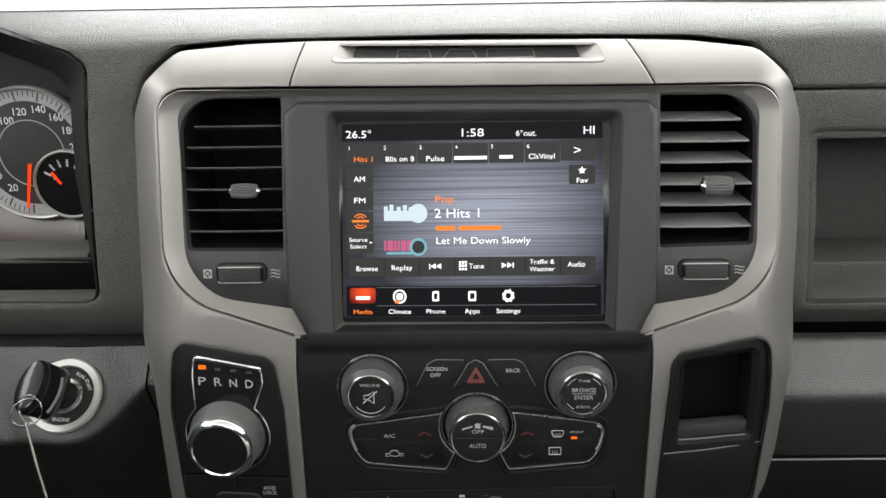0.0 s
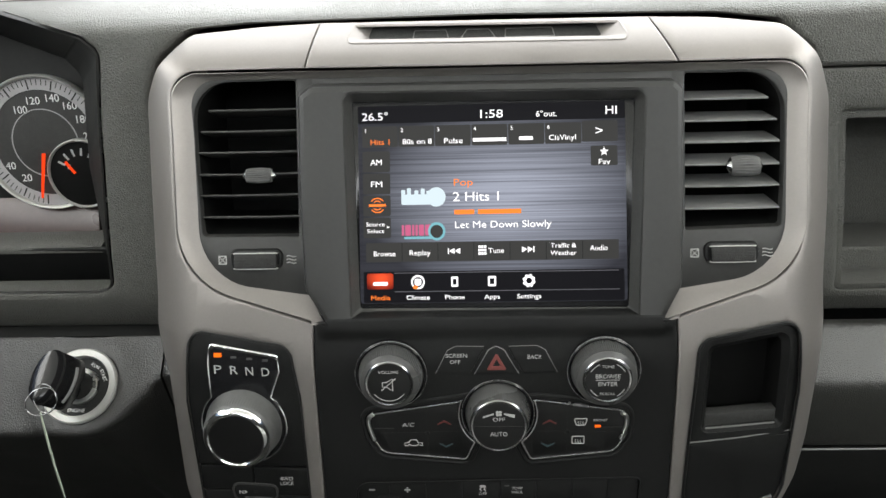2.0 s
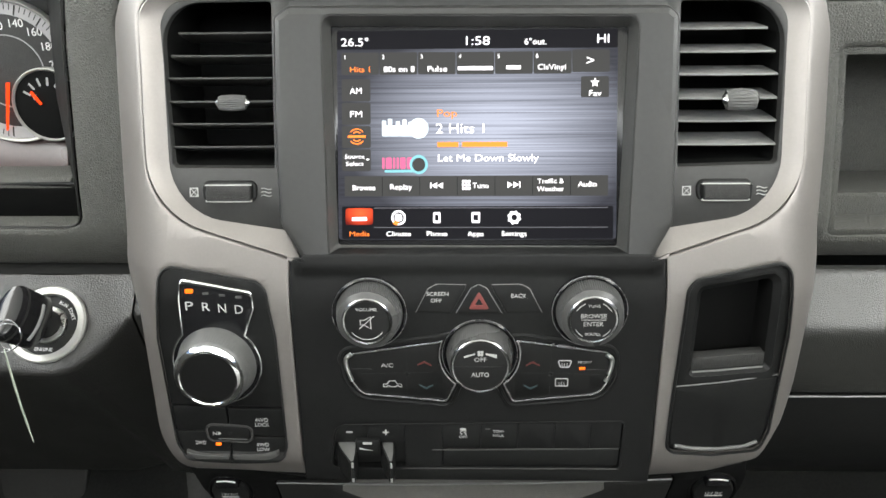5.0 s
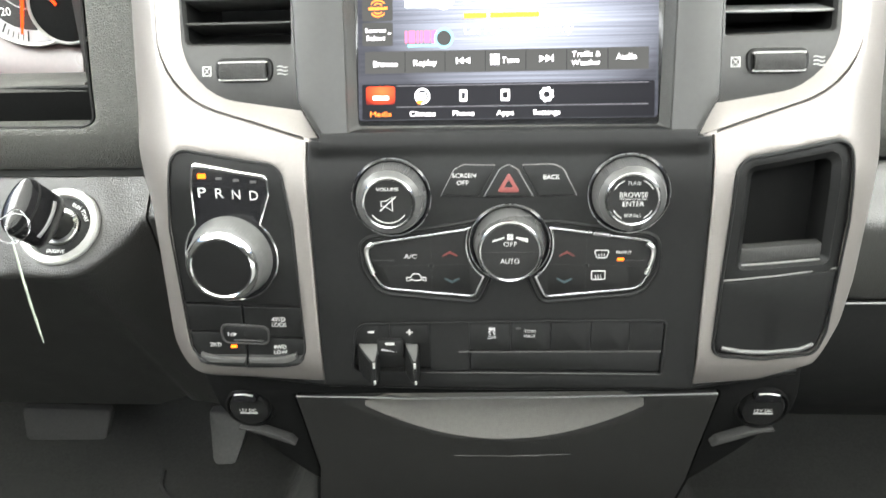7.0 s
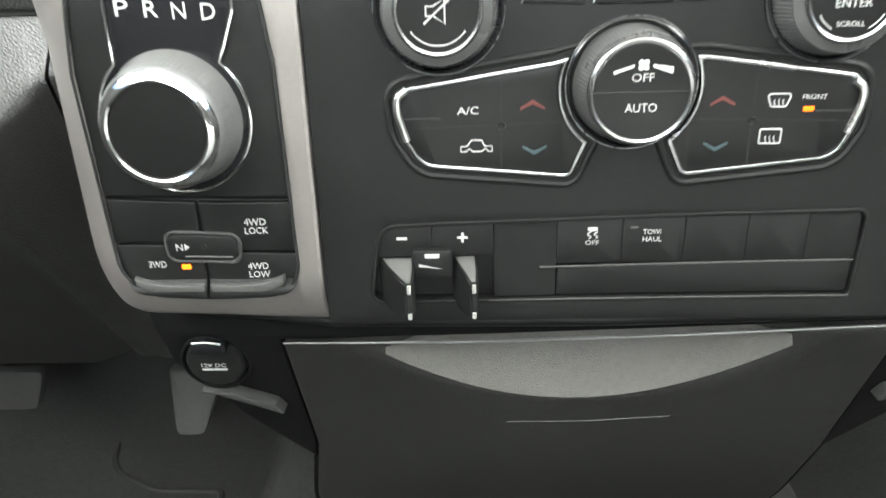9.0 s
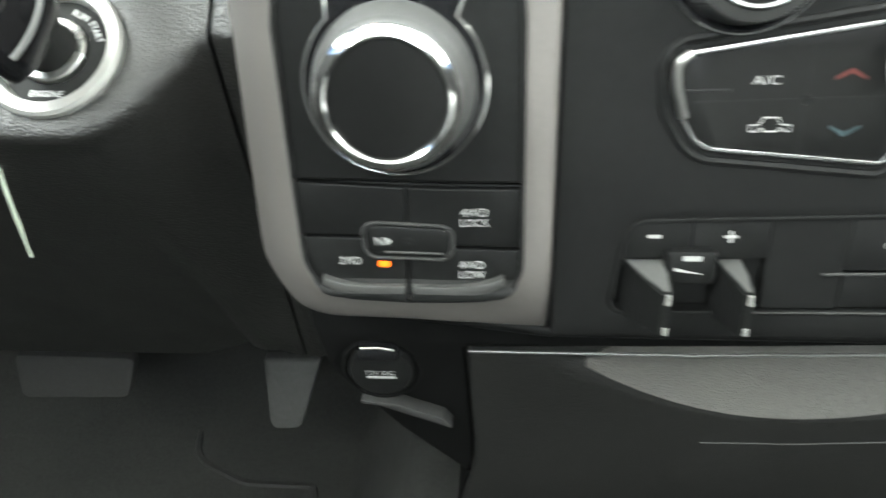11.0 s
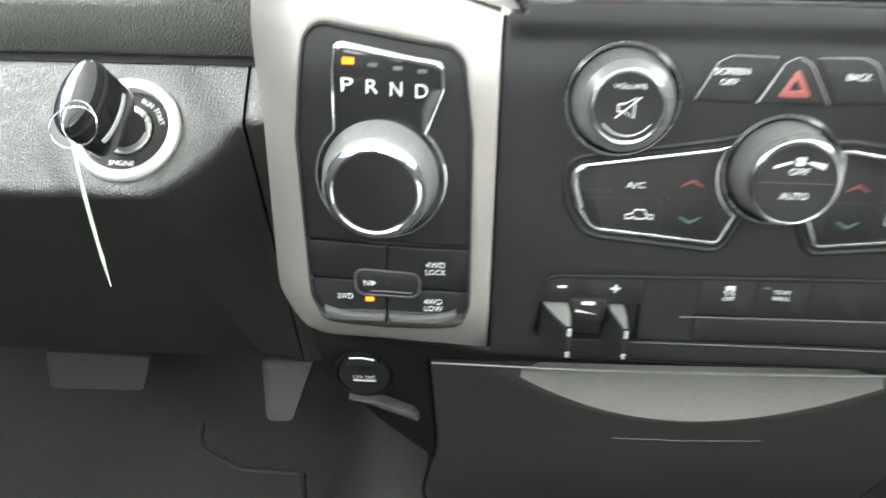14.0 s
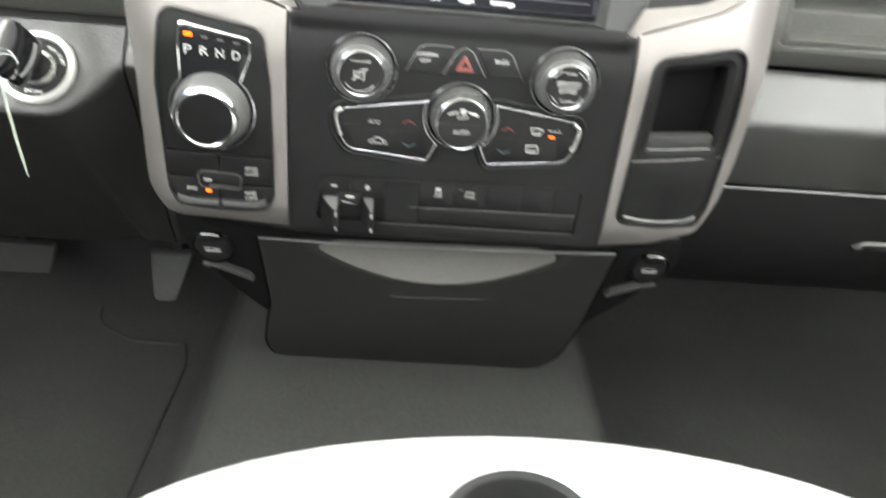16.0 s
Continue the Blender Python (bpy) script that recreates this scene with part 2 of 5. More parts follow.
def at(cx, cz, lift=0.0, lean=None):
    """A flat seat on the face at (cx, cz)."""
    slope = 0.13 * (1 + (cz - 497) / math.hypot(cz - 497, 8)) if lean is None else lean
    n = math.hypot(1, slope)
    base = face(cx, cz, 0)
    return lambda x, z, d: base + Vector((x, (slope * z - d - lift) / n, (z + slope * (d + lift)) / n)) / 1000


def flat(y0, lean=0.0, z0=0.0):
    return lambda x, z, d: Vector((x, y0 + lean * (z - z0) - d, z)) / 1000


def rpoly(points, steps=8):
    """A closed outline with rounded corners: (x, z, radius)."""
    out, n = [], len(points)
    for i in range(n):
        p, a, b = (Vector(points[j % n][:2]) for j in (i, i - 1, i + 1))
        r = points[i][2] if len(points[i]) > 2 else 0
        ea, eb = (a - p), (b - p)
        la, lb = ea.length, eb.length
        if r <= 0 or la < 1e-6 or lb < 1e-6:
            out.append((p.x, p.y))
            continue
        ea, eb = ea / la, eb / lb
        half = ea.angle(eb) / 2
        cut = min(r / max(math.tan(half), 0.05), la * 0.48, lb * 0.48)
        for k in range(steps + 1):
            t = k / steps
            w = 0.72
            k0, k1, k2 = (1 - t) ** 2, 2 * t * (1 - t) * w, t * t
            q = (k0 * (p + ea * cut) + k1 * p + k2 * (p + eb * cut)) / (k0 + k1 + k2)
            out.append((q.x, q.y))
    return out


def circle(cx, cz, r, n=40, a0=0.0, a1=360.0):
    full = abs(a1 - a0) >= 359.9
    return [(cx + r * math.cos(radians(a0 + (a1 - a0) * k / (n if full else n - 1))), cz + r * math.sin(radians(a0 + (a1 - a0) * k / (n if full else n - 1)))) for k in range(n)]


def circle_at(r, d, n=72):
    return [(x, z, d) for x, z in circle(0, 0, r, n)]


def ccw(loop):
    area = sum(a[0] * b[1] - b[0] * a[1] for a, b in zip(loop, loop[1:] + loop[:1]))
    return list(loop) if area > 0 else list(reversed(loop))


def inset(loop, k):
    out, n = [], len(loop)
    for i in range(n):
        a, p, b = Vector(loop[i - 1]), Vector(loop[i]), Vector(loop[(i + 1) % n])
        u, v = (p - a), (b - p)
        u = u.normalized() if u.length > 1e-9 else v.normalized()
        v = v.normalized() if v.length > 1e-9 else u
        m = Vector((-u.y - v.y, u.x + v.x))
        m = m.normalized() if m.length > 1e-6 else Vector((-u.y, u.x))
        c = max(0.5, m.dot(Vector((-u.y, u.x))))
        q = p + m * (k / c)
        out.append((q.x, q.y))
    return out


def ring_faces(bm, a, b):
    n = len(a)
    for i in range(n):
        try:
            bm.faces.new((a[i], a[(i + 1) % n], b[(i + 1) % n], b[i]))
        except ValueError:
            pass


def within(p, loop):
    """Whether a flat point lies inside a closed outline."""
    hit = False
    for (ax, ay), (bx, by) in zip(loop, loop[1:] + loop[:1]):
        if (ay > p[1]) != (by > p[1]) and p[0] < ax + (p[1] - ay) / (by - ay) * (bx - ax):
            hit = not hit
    return hit


def plate(outer, holes=(), back=-6.0, front=0.0, r=1.0, rh=None, cap=True):
    """A plate with rounded front edges and through holes."""
    bm = bmesh.new()
    rh = r if rh is None else rh
    tops = []
    for k, loop in enumerate([outer, *holes]):
        loop, q, sign = ccw(loop), (r if k == 0 else rh), (1 if k == 0 else -1)
        rows = [(0, back), (0, front - q), (0.3 * q, front - 0.3 * q), (q, front)] if q > 0 else [(0, back), (0, front)]
        prev = None
        for k_in, d in rows:
            flat_loop = inset(loop, sign * k_in)
            ring = [bm.verts.new((x, z, d)) for x, z in flat_loop]
            if prev:
                ring_faces(bm, prev, ring)
            prev = ring
        tops.append(prev)
    if cap:
        points = [v for ring in tops for v in ring]
        edges, start = [], 0
        for ring in tops:
            n = len(ring)
            edges += [(start + i, start + (i + 1) % n) for i in range(n)]
            start += n
        flat_co, _, tris, origin, _, _ = delaunay_2d_cdt([Vector((v.co.x, v.co.y)) for v in points], edges, [], 0, 1e-5)
        verts = [points[o[0]] if o else bm.verts.new((*co, front)) for co, o in zip(flat_co, origin)]
        rings = [[(v.co.x, v.co.y) for v in ring] for ring in tops]
        for tri in tris:
            mid = sum((flat_co[i] for i in tri), Vector((0, 0))) / 3
            if sum(within(mid, ring) for ring in rings) % 2 == 0:
                continue
            try:
                bm.faces.new([verts[i] for i in tri])
            except ValueError:
                pass
    return bm


def cut(bm, xs=(), zs=()):
    """Adds edges along given lines, so that the plate can follow a curved face."""
    for value, axis in [(x, (1, 0, 0)) for x in xs] + [(z, (0, 1, 0)) for z in zs]:
        co = (value, 0, 0) if axis[0] else (0, value, 0)
        bmesh.ops.bisect_plane(bm, geom=bm.verts[:] + bm.edges[:] + bm.faces[:], dist=1e-5, plane_co=co, plane_no=axis)
    return bm


def lathe(profile, n=48, ribs=0.0, rib_rows=(), cap=True):
    """A turned body: (radius, d) from back to front; ribs knurls the rows named."""
    bm, prev = bmesh.new(), None
    for row, (r, d) in enumerate(profile):
        ring = []
        for k in range(n):
            q = r - (ribs if row in rib_rows and k % 2 else 0)
            a = 2 * math.pi * k / n
            ring.append(bm.verts.new((q * math.cos(a), q * math.sin(a), d)))
        if prev:
            ring_faces(bm, prev, ring)
        prev = ring
    if cap:
        bm.faces.new(prev)
    return bm


def tube(points, radius, closed=False, n=12):
    """A round wire along points (x, z, d)."""
    bm, rings = bmesh.new(), []
    pts = [Vector(p if len(p) > 2 else (*p, 0)) for p in points]
    m = len(pts)
    for i, p in enumerate(pts):
        a = pts[i - 1] if i or closed else p
        b = pts[(i + 1) % m] if i < m - 1 or closed else p
        t = (b - a).normalized()
        side = t.cross(Vector((0, 0, 1)))
        side = side.normalized() if side.length > 1e-4 else t.cross(Vector((0, 1, 0))).normalized()
        up = side.cross(t)
        rings.append([bm.verts.new(p + (side * math.cos(2 * math.pi * k / n) + up * math.sin(2 * math.pi * k / n)) * radius) for k in range(n)])
    for i in range(m if closed else m - 1):
        ring_faces(bm, rings[i], rings[(i + 1) % m])
    if not closed:
        bm.faces.new(rings[0])
        bm.faces.new(rings[-1])
    return bm


def block(x0, x1, z0, z1, back, front, r=1.0, corner=1.0):
    return plate(rpoly([(x0, z0, corner), (x1, z0, corner), (x1, z1, corner), (x0, z1, corner)], 4), (), back, front, r)


def merge(*bms):
    out = bms[0]
    for other in bms[1:]:
        index = {}
        for v in other.verts:
            index[v] = out.verts.new(v.co)
        for f in other.faces:
            out.faces.new([index[v] for v in f.verts])
        other.free()
    return out


def sweep(profile, xs, bend=None):
    """A sheet: the profile (y, z) carried along x; bend(x, y, z) gives the final place, in millimetres."""
    bm, prev = bmesh.new(), None
    for x in xs:
        row = [bm.verts.new(bend(x, y, z) if bend else (x, y, z)) for y, z in profile]
        if prev:
            for k in range(len(row) - 1):
                bm.faces.new((prev[k], prev[k + 1], row[k + 1], row[k]))
        prev = row
    return bm


def smooth_line(points, steps=6):
    """Catmull-Rom through points."""
    pts = [Vector(p) for p in points]
    pts = [2 * pts[0] - pts[1], *pts, 2 * pts[-1] - pts[-2]]
    out = []
    for i in range(1, len(pts) - 2):
        a, b, c, e = pts[i - 1 : i + 3]
        for k in range(steps):
            t = k / steps
            out.append(0.5 * (2 * b + (c - a) * t + (2 * a - 5 * b + 4 * c - e) * t * t + (3 * b - a - 3 * c + e) * t ** 3))
    out.append(pts[-2])
    return [tuple(p) for p in out]


def solid(bm, thick):
    """Gives a sheet real thickness, in its own units."""
    bmesh.ops.recalc_face_normals(bm, faces=bm.faces[:])
    bmesh.ops.solidify(bm, geom=bm.faces[:], thickness=thick)
    return bm


def mesh_of(name, bm, mat, warp=None, angle=40.0):
    if warp:
        for v in bm.verts:
            v.co = warp(*v.co)
    bmesh.ops.recalc_face_normals(bm, faces=bm.faces[:])
    me = bpy.data.meshes.new(name)
    bm.to_mesh(me)
    bm.free()
    me.materials.append(mat)
    me.shade_smooth()
    me.set_sharp_from_angle(angle=radians(angle))
    return me


def thing(name, label, category, base=(0, 0, 0), kind="", group=""):
    """An Empty at the base of a thing (metres), to carry its parts."""
    ob = new(name)
    ob.location, ob.empty_display_size = base, 0.02
    return tagged(ob, label, category, group, kind)


def part(name, bm, mat, parent=None, label="", warp=None, angle=31.0):
    if warp in (face, stack) and bm.verts:  # follow the bend
        lo, hi = min(v.co.y for v in bm.verts), max(v.co.y for v in bm.verts)
        if hi - lo > 7:
            cut(bm, (), [z for z in (*range(480, 530, 3), *range(530, 700, 20)) if lo + 0.5 < z < hi - 0.5])
        west, east = min(v.co.x for v in bm.verts), max(v.co.x for v in bm.verts)
        if east - west > 12:
            cut(bm, [x for x in range(-168, 169, 12) if west + 0.5 < x < east - 0.5])
    ob = new(name, mesh_of(name, bm, mat, warp, angle))
    if parent:
        ob.parent = parent
        top = parent
        while top.parent:
            top = top.parent
        ob.matrix_parent_inverse = Matrix.Translation(-Vector(top.location)) if parent is top else Matrix.Identity(4)
        if parent is not top:
            ob.location = (0, 0, 0)
    return tagged(ob, label)


def mm(bm):
    """From millimetres in world axes to metres."""
    for v in bm.verts:
        v.co /= 1000
    return bm


def text_bm(body, x, z, cap, width=None, d=0.15, align="CENTER", bold=0.0):
    """Raised lettering in the built-in font; cap: the height of its capitals in millimetres."""
    cu = bpy.data.curves.new("lettering", "FONT")
    cu.body, cu.size, cu.align_x, cu.extrude = body, cap / 0.7, align, d / 2
    cu.resolution_u, cu.offset = 3, bold * cap / 0.7
    ob = bpy.data.objects.new("lettering", cu)
    scene.collection.objects.link(ob)
    me = bpy.data.meshes.new_from_object(ob.evaluated_get(bpy.context.evaluated_depsgraph_get()))
    bpy.data.objects.remove(ob)
    bpy.data.curves.remove(cu)
    bm = bmesh.new()
    bm.from_mesh(me)
    bpy.data.meshes.remove(me)
    if bm.verts:
        lo, hi = min(v.co.x for v in bm.verts), max(v.co.x for v in bm.verts)
        k = width / max(hi - lo, 0.01) if width else 1.0
        for v in bm.verts:
            v.co = Vector((v.co.x * k + x, v.co.y + z - cap / 2, v.co.z + d / 2))
    return bm


def lift(bm, d):
    for v in bm.verts:
        v.co.z += d
    return bm


def move(bm, x, z, d=0.0, turn=0.0):
    c, s = math.cos(radians(turn)), math.sin(radians(turn))
    for v in bm.verts:
        v.co = Vector((v.co.x * c - v.co.y * s + x, v.co.x * s + v.co.y * c + z, v.co.z + d))
    return bm


GRID_X = (*range(-243, -190, 3), -180, -170, -155, -140, 140, 155, 170, 180, *range(188, 231, 3))
GRID_Z = (*range(530, 680, 15), *range(682, 709, 2))
FRAME_Z = (*range(366, 530, 9), *GRID_Z)

# ---- centre stack: silver frame ----
GROOVE_L = [(-123.7, 681.5, 0), (-216, 681, 34), (-215, 640, 20), (-214, 544, 48), (-112, 517.5, 1)]
GROOVE_R = [(120.8, 680, 0), (205.5, 679.5, 32), (204.5, 640, 20), (204.5, 545, 46), (109, 518.5, 1)]
LEG_L_IN, LEG_R_IN = -120.5, 118.0
GEAR = rpoly([(-204, 517, 9), (-136, 507, 11), (-131.5, 470, 20), (-130.6, 373.2, 15), (-170, 372, 20), (-207, 374, 19), (-208, 412, 20), (-209.5, 468, 20)])
CUBBY = rpoly([(131, 508, 11), (196, 519, 9), (199, 470, 20), (195.5, 400, 12), (190, 385, 9), (160, 381, 20), (127, 383, 8), (128, 430, 20)])
BEZEL_BASE = (0, 0.03, 0.36)

bezel = thing("center_bezel", "silver-grey satin painted surround of the centre stack", "dashboard trim", BEZEL_BASE)
left_frame = rpoly([(-117.4, 709, 0), (-160, 707.6, 30), (-206, 704, 12), (-229, 683, 26), (-241.5, 660, 24), (-240, 605, 40), (-238, 550, 40), (-234.5, 515, 40), (-233.5, 470, 40), (-232.5, 374, 6), (-216, 361, 7), (-170, 358.5, 20), (-121, 355, 1), (LEG_L_IN, 520, 1)]) + list(reversed(rpoly([*GROOVE_L[:-1], (-112, 517.5, 0)])))
right_frame = rpoly([(106.4, 707.5, 0), (150, 706, 30), (194, 701, 14), (216, 680, 26), (228, 652, 26), (226.5, 582, 40), (221, 528, 40), (215.5, 480, 40), (211.5, 431, 30), (205, 404, 20), (191, 377.5, 7), (160, 362.5, 20), (118.5, 355.5, 1), (LEG_R_IN, 521, 1)]) + list(reversed(rpoly([*GROOVE_R[:-1], (109, 518.5, 0)])))
part("side_frame", cut(plate(left_frame, [GEAR], -55, 0, 1.6), GRID_X, FRAME_Z), SILVER, bezel, "", stack)
part("side_frame", cut(plate(right_frame, [CUBBY], -55, 0, 1.6), GRID_X, FRAME_Z), SILVER, bezel, "", stack)
top_outer = rpoly([(-123, 681.5, 0.6), (120, 680, 0.6), (105.6, 707.5, 0.6), (-116.7, 709, 0.6)])
TRAY = rpoly([(-96.5, 697, 3), (90, 695.2, 3), (85, 706, 2), (-92.5, 707.6, 2)])
TRAY_FLOOR = rpoly([(-84, 697.6, 2), (75, 695.8, 2), (71, 704.6, 2), (-81, 706.2, 2)])
top_panel = part("top_panel", cut(plate(top_outer, [TRAY], -45, 0.5, 1.4), (), GRID_Z), SILVER, bezel, "pale silver-grey top panel with a tray", stack)
tray_bm, rows_v = bmesh.new(), []
for loop, d in ((inset(ccw(TRAY), -0.2), 0.4), (inset(ccw(TRAY), 0.8), -0.6), (ccw(TRAY_FLOOR), -10)):
    rows_v.append([tray_bm.verts.new((x, z, d)) for x, z in loop])
for r0, r1 in zip(rows_v, rows_v[1:]):
    ring_faces(tray_bm, r0, r1)
part("tray_wall", solid(tray_bm, 0.6), SILVER, top_panel, "silver sloping walls of the tray", stack, 50)
part("tray_floor", cut(plate(inset(ccw(TRAY_FLOOR), -0.6), [], -14, -9.6, 0.3), (), GRID_Z), RUBBER, top_panel, "dark recessed tray floor", stack)
part("tray_lip", cut(plate(inset(ccw(TRAY), -1.1), [inset(ccw(TRAY), 0.2)], -3, 1.2, 0.5), (), GRID_Z), SILVER, top_panel, "", stack)
for x0, x1, x2, x3 in ((-53, -28, -30, -52), (-21, 4, -1, -16), (9, 43, 42, 10)):
    mark = rpoly([(x0, 696.8, 1), (x1, 696.8, 1), (x2, 703, 1), (x3, 703, 1)], 3)
    part("emblem_shape", plate(mark, [inset(ccw(mark), 0.7)], -9.8, -9.0, 0.2), LIP, top_panel, "plain outline of an emblem", stack)

# dark inner surround between the silver frame, the vents and the screen housing
VENT_L = rpoly([(-129, 674.5, 2), (-198, 674, 24), (-196.5, 620, 10), (-194, 576, 3), (-129.5, 575.5, 1)])
VENT_R = rpoly([(124, 673, 2), (187, 672.5, 24), (187, 620, 10), (185.5, 577, 3), (124.5, 575.5, 1)])
OUT_RING = [(-112, 517.5, 0), (-214, 544, 48), (-215, 640, 20), (-216, 681, 34), (205.5, 679.5, 32), (204.5, 640, 20), (204.5, 545, 46), (109, 518.5, 0)]
IN_RING = [(-124, 537.5, 0), (-196, 548, 38), (-197.5, 640, 20), (-199.5, 676, 26), (189, 674.5, 26), (188.5, 640, 20), (188, 549, 38), (120, 538.5, 0)]
surround = thing("inner_surround", "black plastic surround of the vents and screen, lightened for sheen", "dashboard trim", (0, 0.05, 0.52))
sides = (("left", [(-118, 537.5, 1), (-124, 537.5, 0), (-196, 548, 38), (-197.5, 640, 20), (-199.5, 676, 26), (-118, 675.7, 0)], [VENT_L]),
         ("right", [(116, 538.5, 1), (116, 674.8, 0), (189, 674.5, 26), (188.5, 640, 20), (188, 549, 38), (120, 538.5, 0)], [VENT_R]),
         ("top", [(-117.8, 664, 0), (115.8, 664, 0), (115.8, 674.8, 0), (-117.8, 675.7, 0)], []))
for side, loop, holes in sides:
    part("top_band" if side == "top" else "vent_surround", plate(inset(ccw(rpoly(loop)), -0.6 if holes else 0), holes, -14, -1.5, 0.3, 1.5), HOUSING, surround, "", inner)
outer_loop, inner_loop = inset(ccw(rpoly(OUT_RING)), 0.9), ccw(rpoly(IN_RING))
ring_bm, rows_v = bmesh.new(), []
for t in (0, 0.06, 0.3, 0.65, 1):
    row_v = []
    for p, q in zip(outer_loop, inner_loop):
        a, b = face(*p, -0.8 if t == 0 else 0.4), inner(*q, -1.2)
        c = a.lerp(b, t)
        c.y += 0.0010 * math.sin(math.pi * t)
        row_v.append(ring_bm.verts.new(c))
    rows_v.append(row_v)
for r0, r1 in zip(rows_v, rows_v[1:]):
    for i in range(len(r0) - 1):
        ring_bm.faces.new((r0[i], r0[i + 1], r1[i + 1], r1[i]))
part("silver_inner_ring", solid(ring_bm, 0.0012), SILVER, bezel, "", None, 50)


# ---- air vents ----
def air_vent(cx, x0, x1, pitch, lever_x, lever_w, lever_h, wheel_x, label):
    v = thing("air_vent", label, "air vent", inner(cx, 576, -30), "", "centre air vents")
    outline = VENT_L if cx < 0 else VENT_R
    part("vent_box", plate(inset(ccw(outline), -1.0), [inset(ccw(outline), 0.1)], -70, -8, 0.3), NEAR_BLACK, v, "", inner)
    part("vent_back", plate(inset(ccw(outline), 0.0), [], -72, -70, 0.2), NEAR_BLACK, v, "", inner)
    for k, z in enumerate((656.4, 642.8, 629.4, 615.3, 601.8, 587.8)):
        short = 8 if k == 0 else (2.5 if k in (1,) else 0.4)
        a, b = (x0 + (short if cx < 0 else 0.4), x1 - (0.4 if cx < 0 else short))
        bm = bmesh.new()
        rows = []
        for i in range(13):
            x = a + (b - a) * i / 12
            bow = 1.2 * (1 - ((x - cx) / 34) ** 2)
            prof = [(-2, 0.0), (-2.4, 0.6), (-10, 0.8), (-30, 0.5), (-30, -0.5), (-10, -0.8), (-2.4, -0.6)]
            rows.append([bm.verts.new((x, z + h + pitch * (dd + 2), dd - 3 + bow)) for dd, h in prof])
        for r0, r1 in zip(rows, rows[1:]):
            ring_faces(bm, r0, r1)
        bm.faces.new(rows[0])
        bm.faces.new(rows[-1])
        # Right slats get the paler plastic for lit tops, left ones the darker.
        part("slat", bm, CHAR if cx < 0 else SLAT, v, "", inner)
    lev = part("direction_lever", move(lathe([(lever_h * 0.42, -lever_w / 2 + 4), (lever_h * 0.47, -lever_w / 2 + 6), (lever_h * 0.52, 0), (lever_h * 0.47, lever_w / 2 - 6), (lever_h * 0.42, lever_w / 2 - 4)], 44, 0.6, (1, 2, 3)), 0, 0), RIB, v, "ribbed grey slider", lambda x, z, d: inner(lever_x + d, 615.5 + z, 1.5 + x * 0.75))
    for s in (-1, 1):
        part("lever_tip", move(lathe([(lever_h * 0.38, 0), (lever_h * 0.30, 1.6), (lever_h * 0.12, 3.2)], 20), 0, 0), SMOKE, lev, "satin chrome end", lambda x, z, d, s=s: inner(lever_x + s * (lever_w / 2 - 5 + d), 615.5 + z, 0.8 + x * 0.75))
    well = part("wheel_frame", plate(rpoly([(wheel_x - 17, 554.5, 5), (wheel_x + 17, 554.5, 5), (wheel_x + 18, 568, 5), (wheel_x - 18, 568, 5)]), [rpoly([(wheel_x - 14.5, 556.5, 2), (wheel_x + 14.5, 556.5, 2), (wheel_x + 14.5, 566, 2), (wheel_x - 14.5, 566, 2)])], -8, 0.6, 1.5, 0.6), BLACK, v, "", inner)
    part("airflow_wheel", lathe([(5.4, -14), (6.2, -13.4), (6.2, 13.4), (5.4, 14)], 84, 0.4, (1, 2)), RUBBER, v, "ribbed black thumb wheel", lambda x, z, d: inner(wheel_x + d, 561 + z, x - 1.0))
    for z in (556.6, 565.6):
        edge = smooth_line([(wheel_x - 14, z, 1.6), (wheel_x - 12.5, z + (0.5 if z > 560 else -0.5), 2.6), (wheel_x + 12.5, z + (0.5 if z > 560 else -0.5), 2.6), (wheel_x + 14, z, 1.6)], 4)
        part("bright_edge", tube(edge, 0.42), RING, well, "thin bright edge", inner)
    closed = part("closed_mark", plate(rpoly([(wheel_x - 26, 558, 0), (wheel_x - 20.5, 558, 0), (wheel_x - 20.5, 563.6, 0), (wheel_x - 26, 563.6, 0)]), [rpoly([(wheel_x - 25.4, 558.6, 0), (wheel_x - 21.1, 558.6, 0), (wheel_x - 21.1, 563, 0), (wheel_x - 25.4, 563, 0)])], -1.6, -1.2, 0), PRINT, v, "", inner)
    for a, b in (((-25.3, 558.7), (-21.2, 562.9)), ((-25.3, 562.9), (-21.2, 558.7))):
        part("mark_line", tube([(wheel_x + a[0], a[1], -1.2), (wheel_x + b[0], b[1], -1.2)], 0.25, False, 4), PRINT, closed, "", inner)
    for k in range(3):
        part("flow_mark", tube([(wheel_x + 20 + 6.5 * i / 8, 558.6 + 2.1 * k + 0.45 * math.sin(i / 8 * 6.28), -1.2) for i in range(9)], 0.3, False, 4), PRINT, v, "", inner)
    return v


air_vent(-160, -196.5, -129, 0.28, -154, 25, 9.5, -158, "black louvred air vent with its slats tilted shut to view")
air_vent(155, 124, 186, -0.06, 161, 26, 13, 153.5, "black louvred air vent with level slats, painted paler for lit tops")

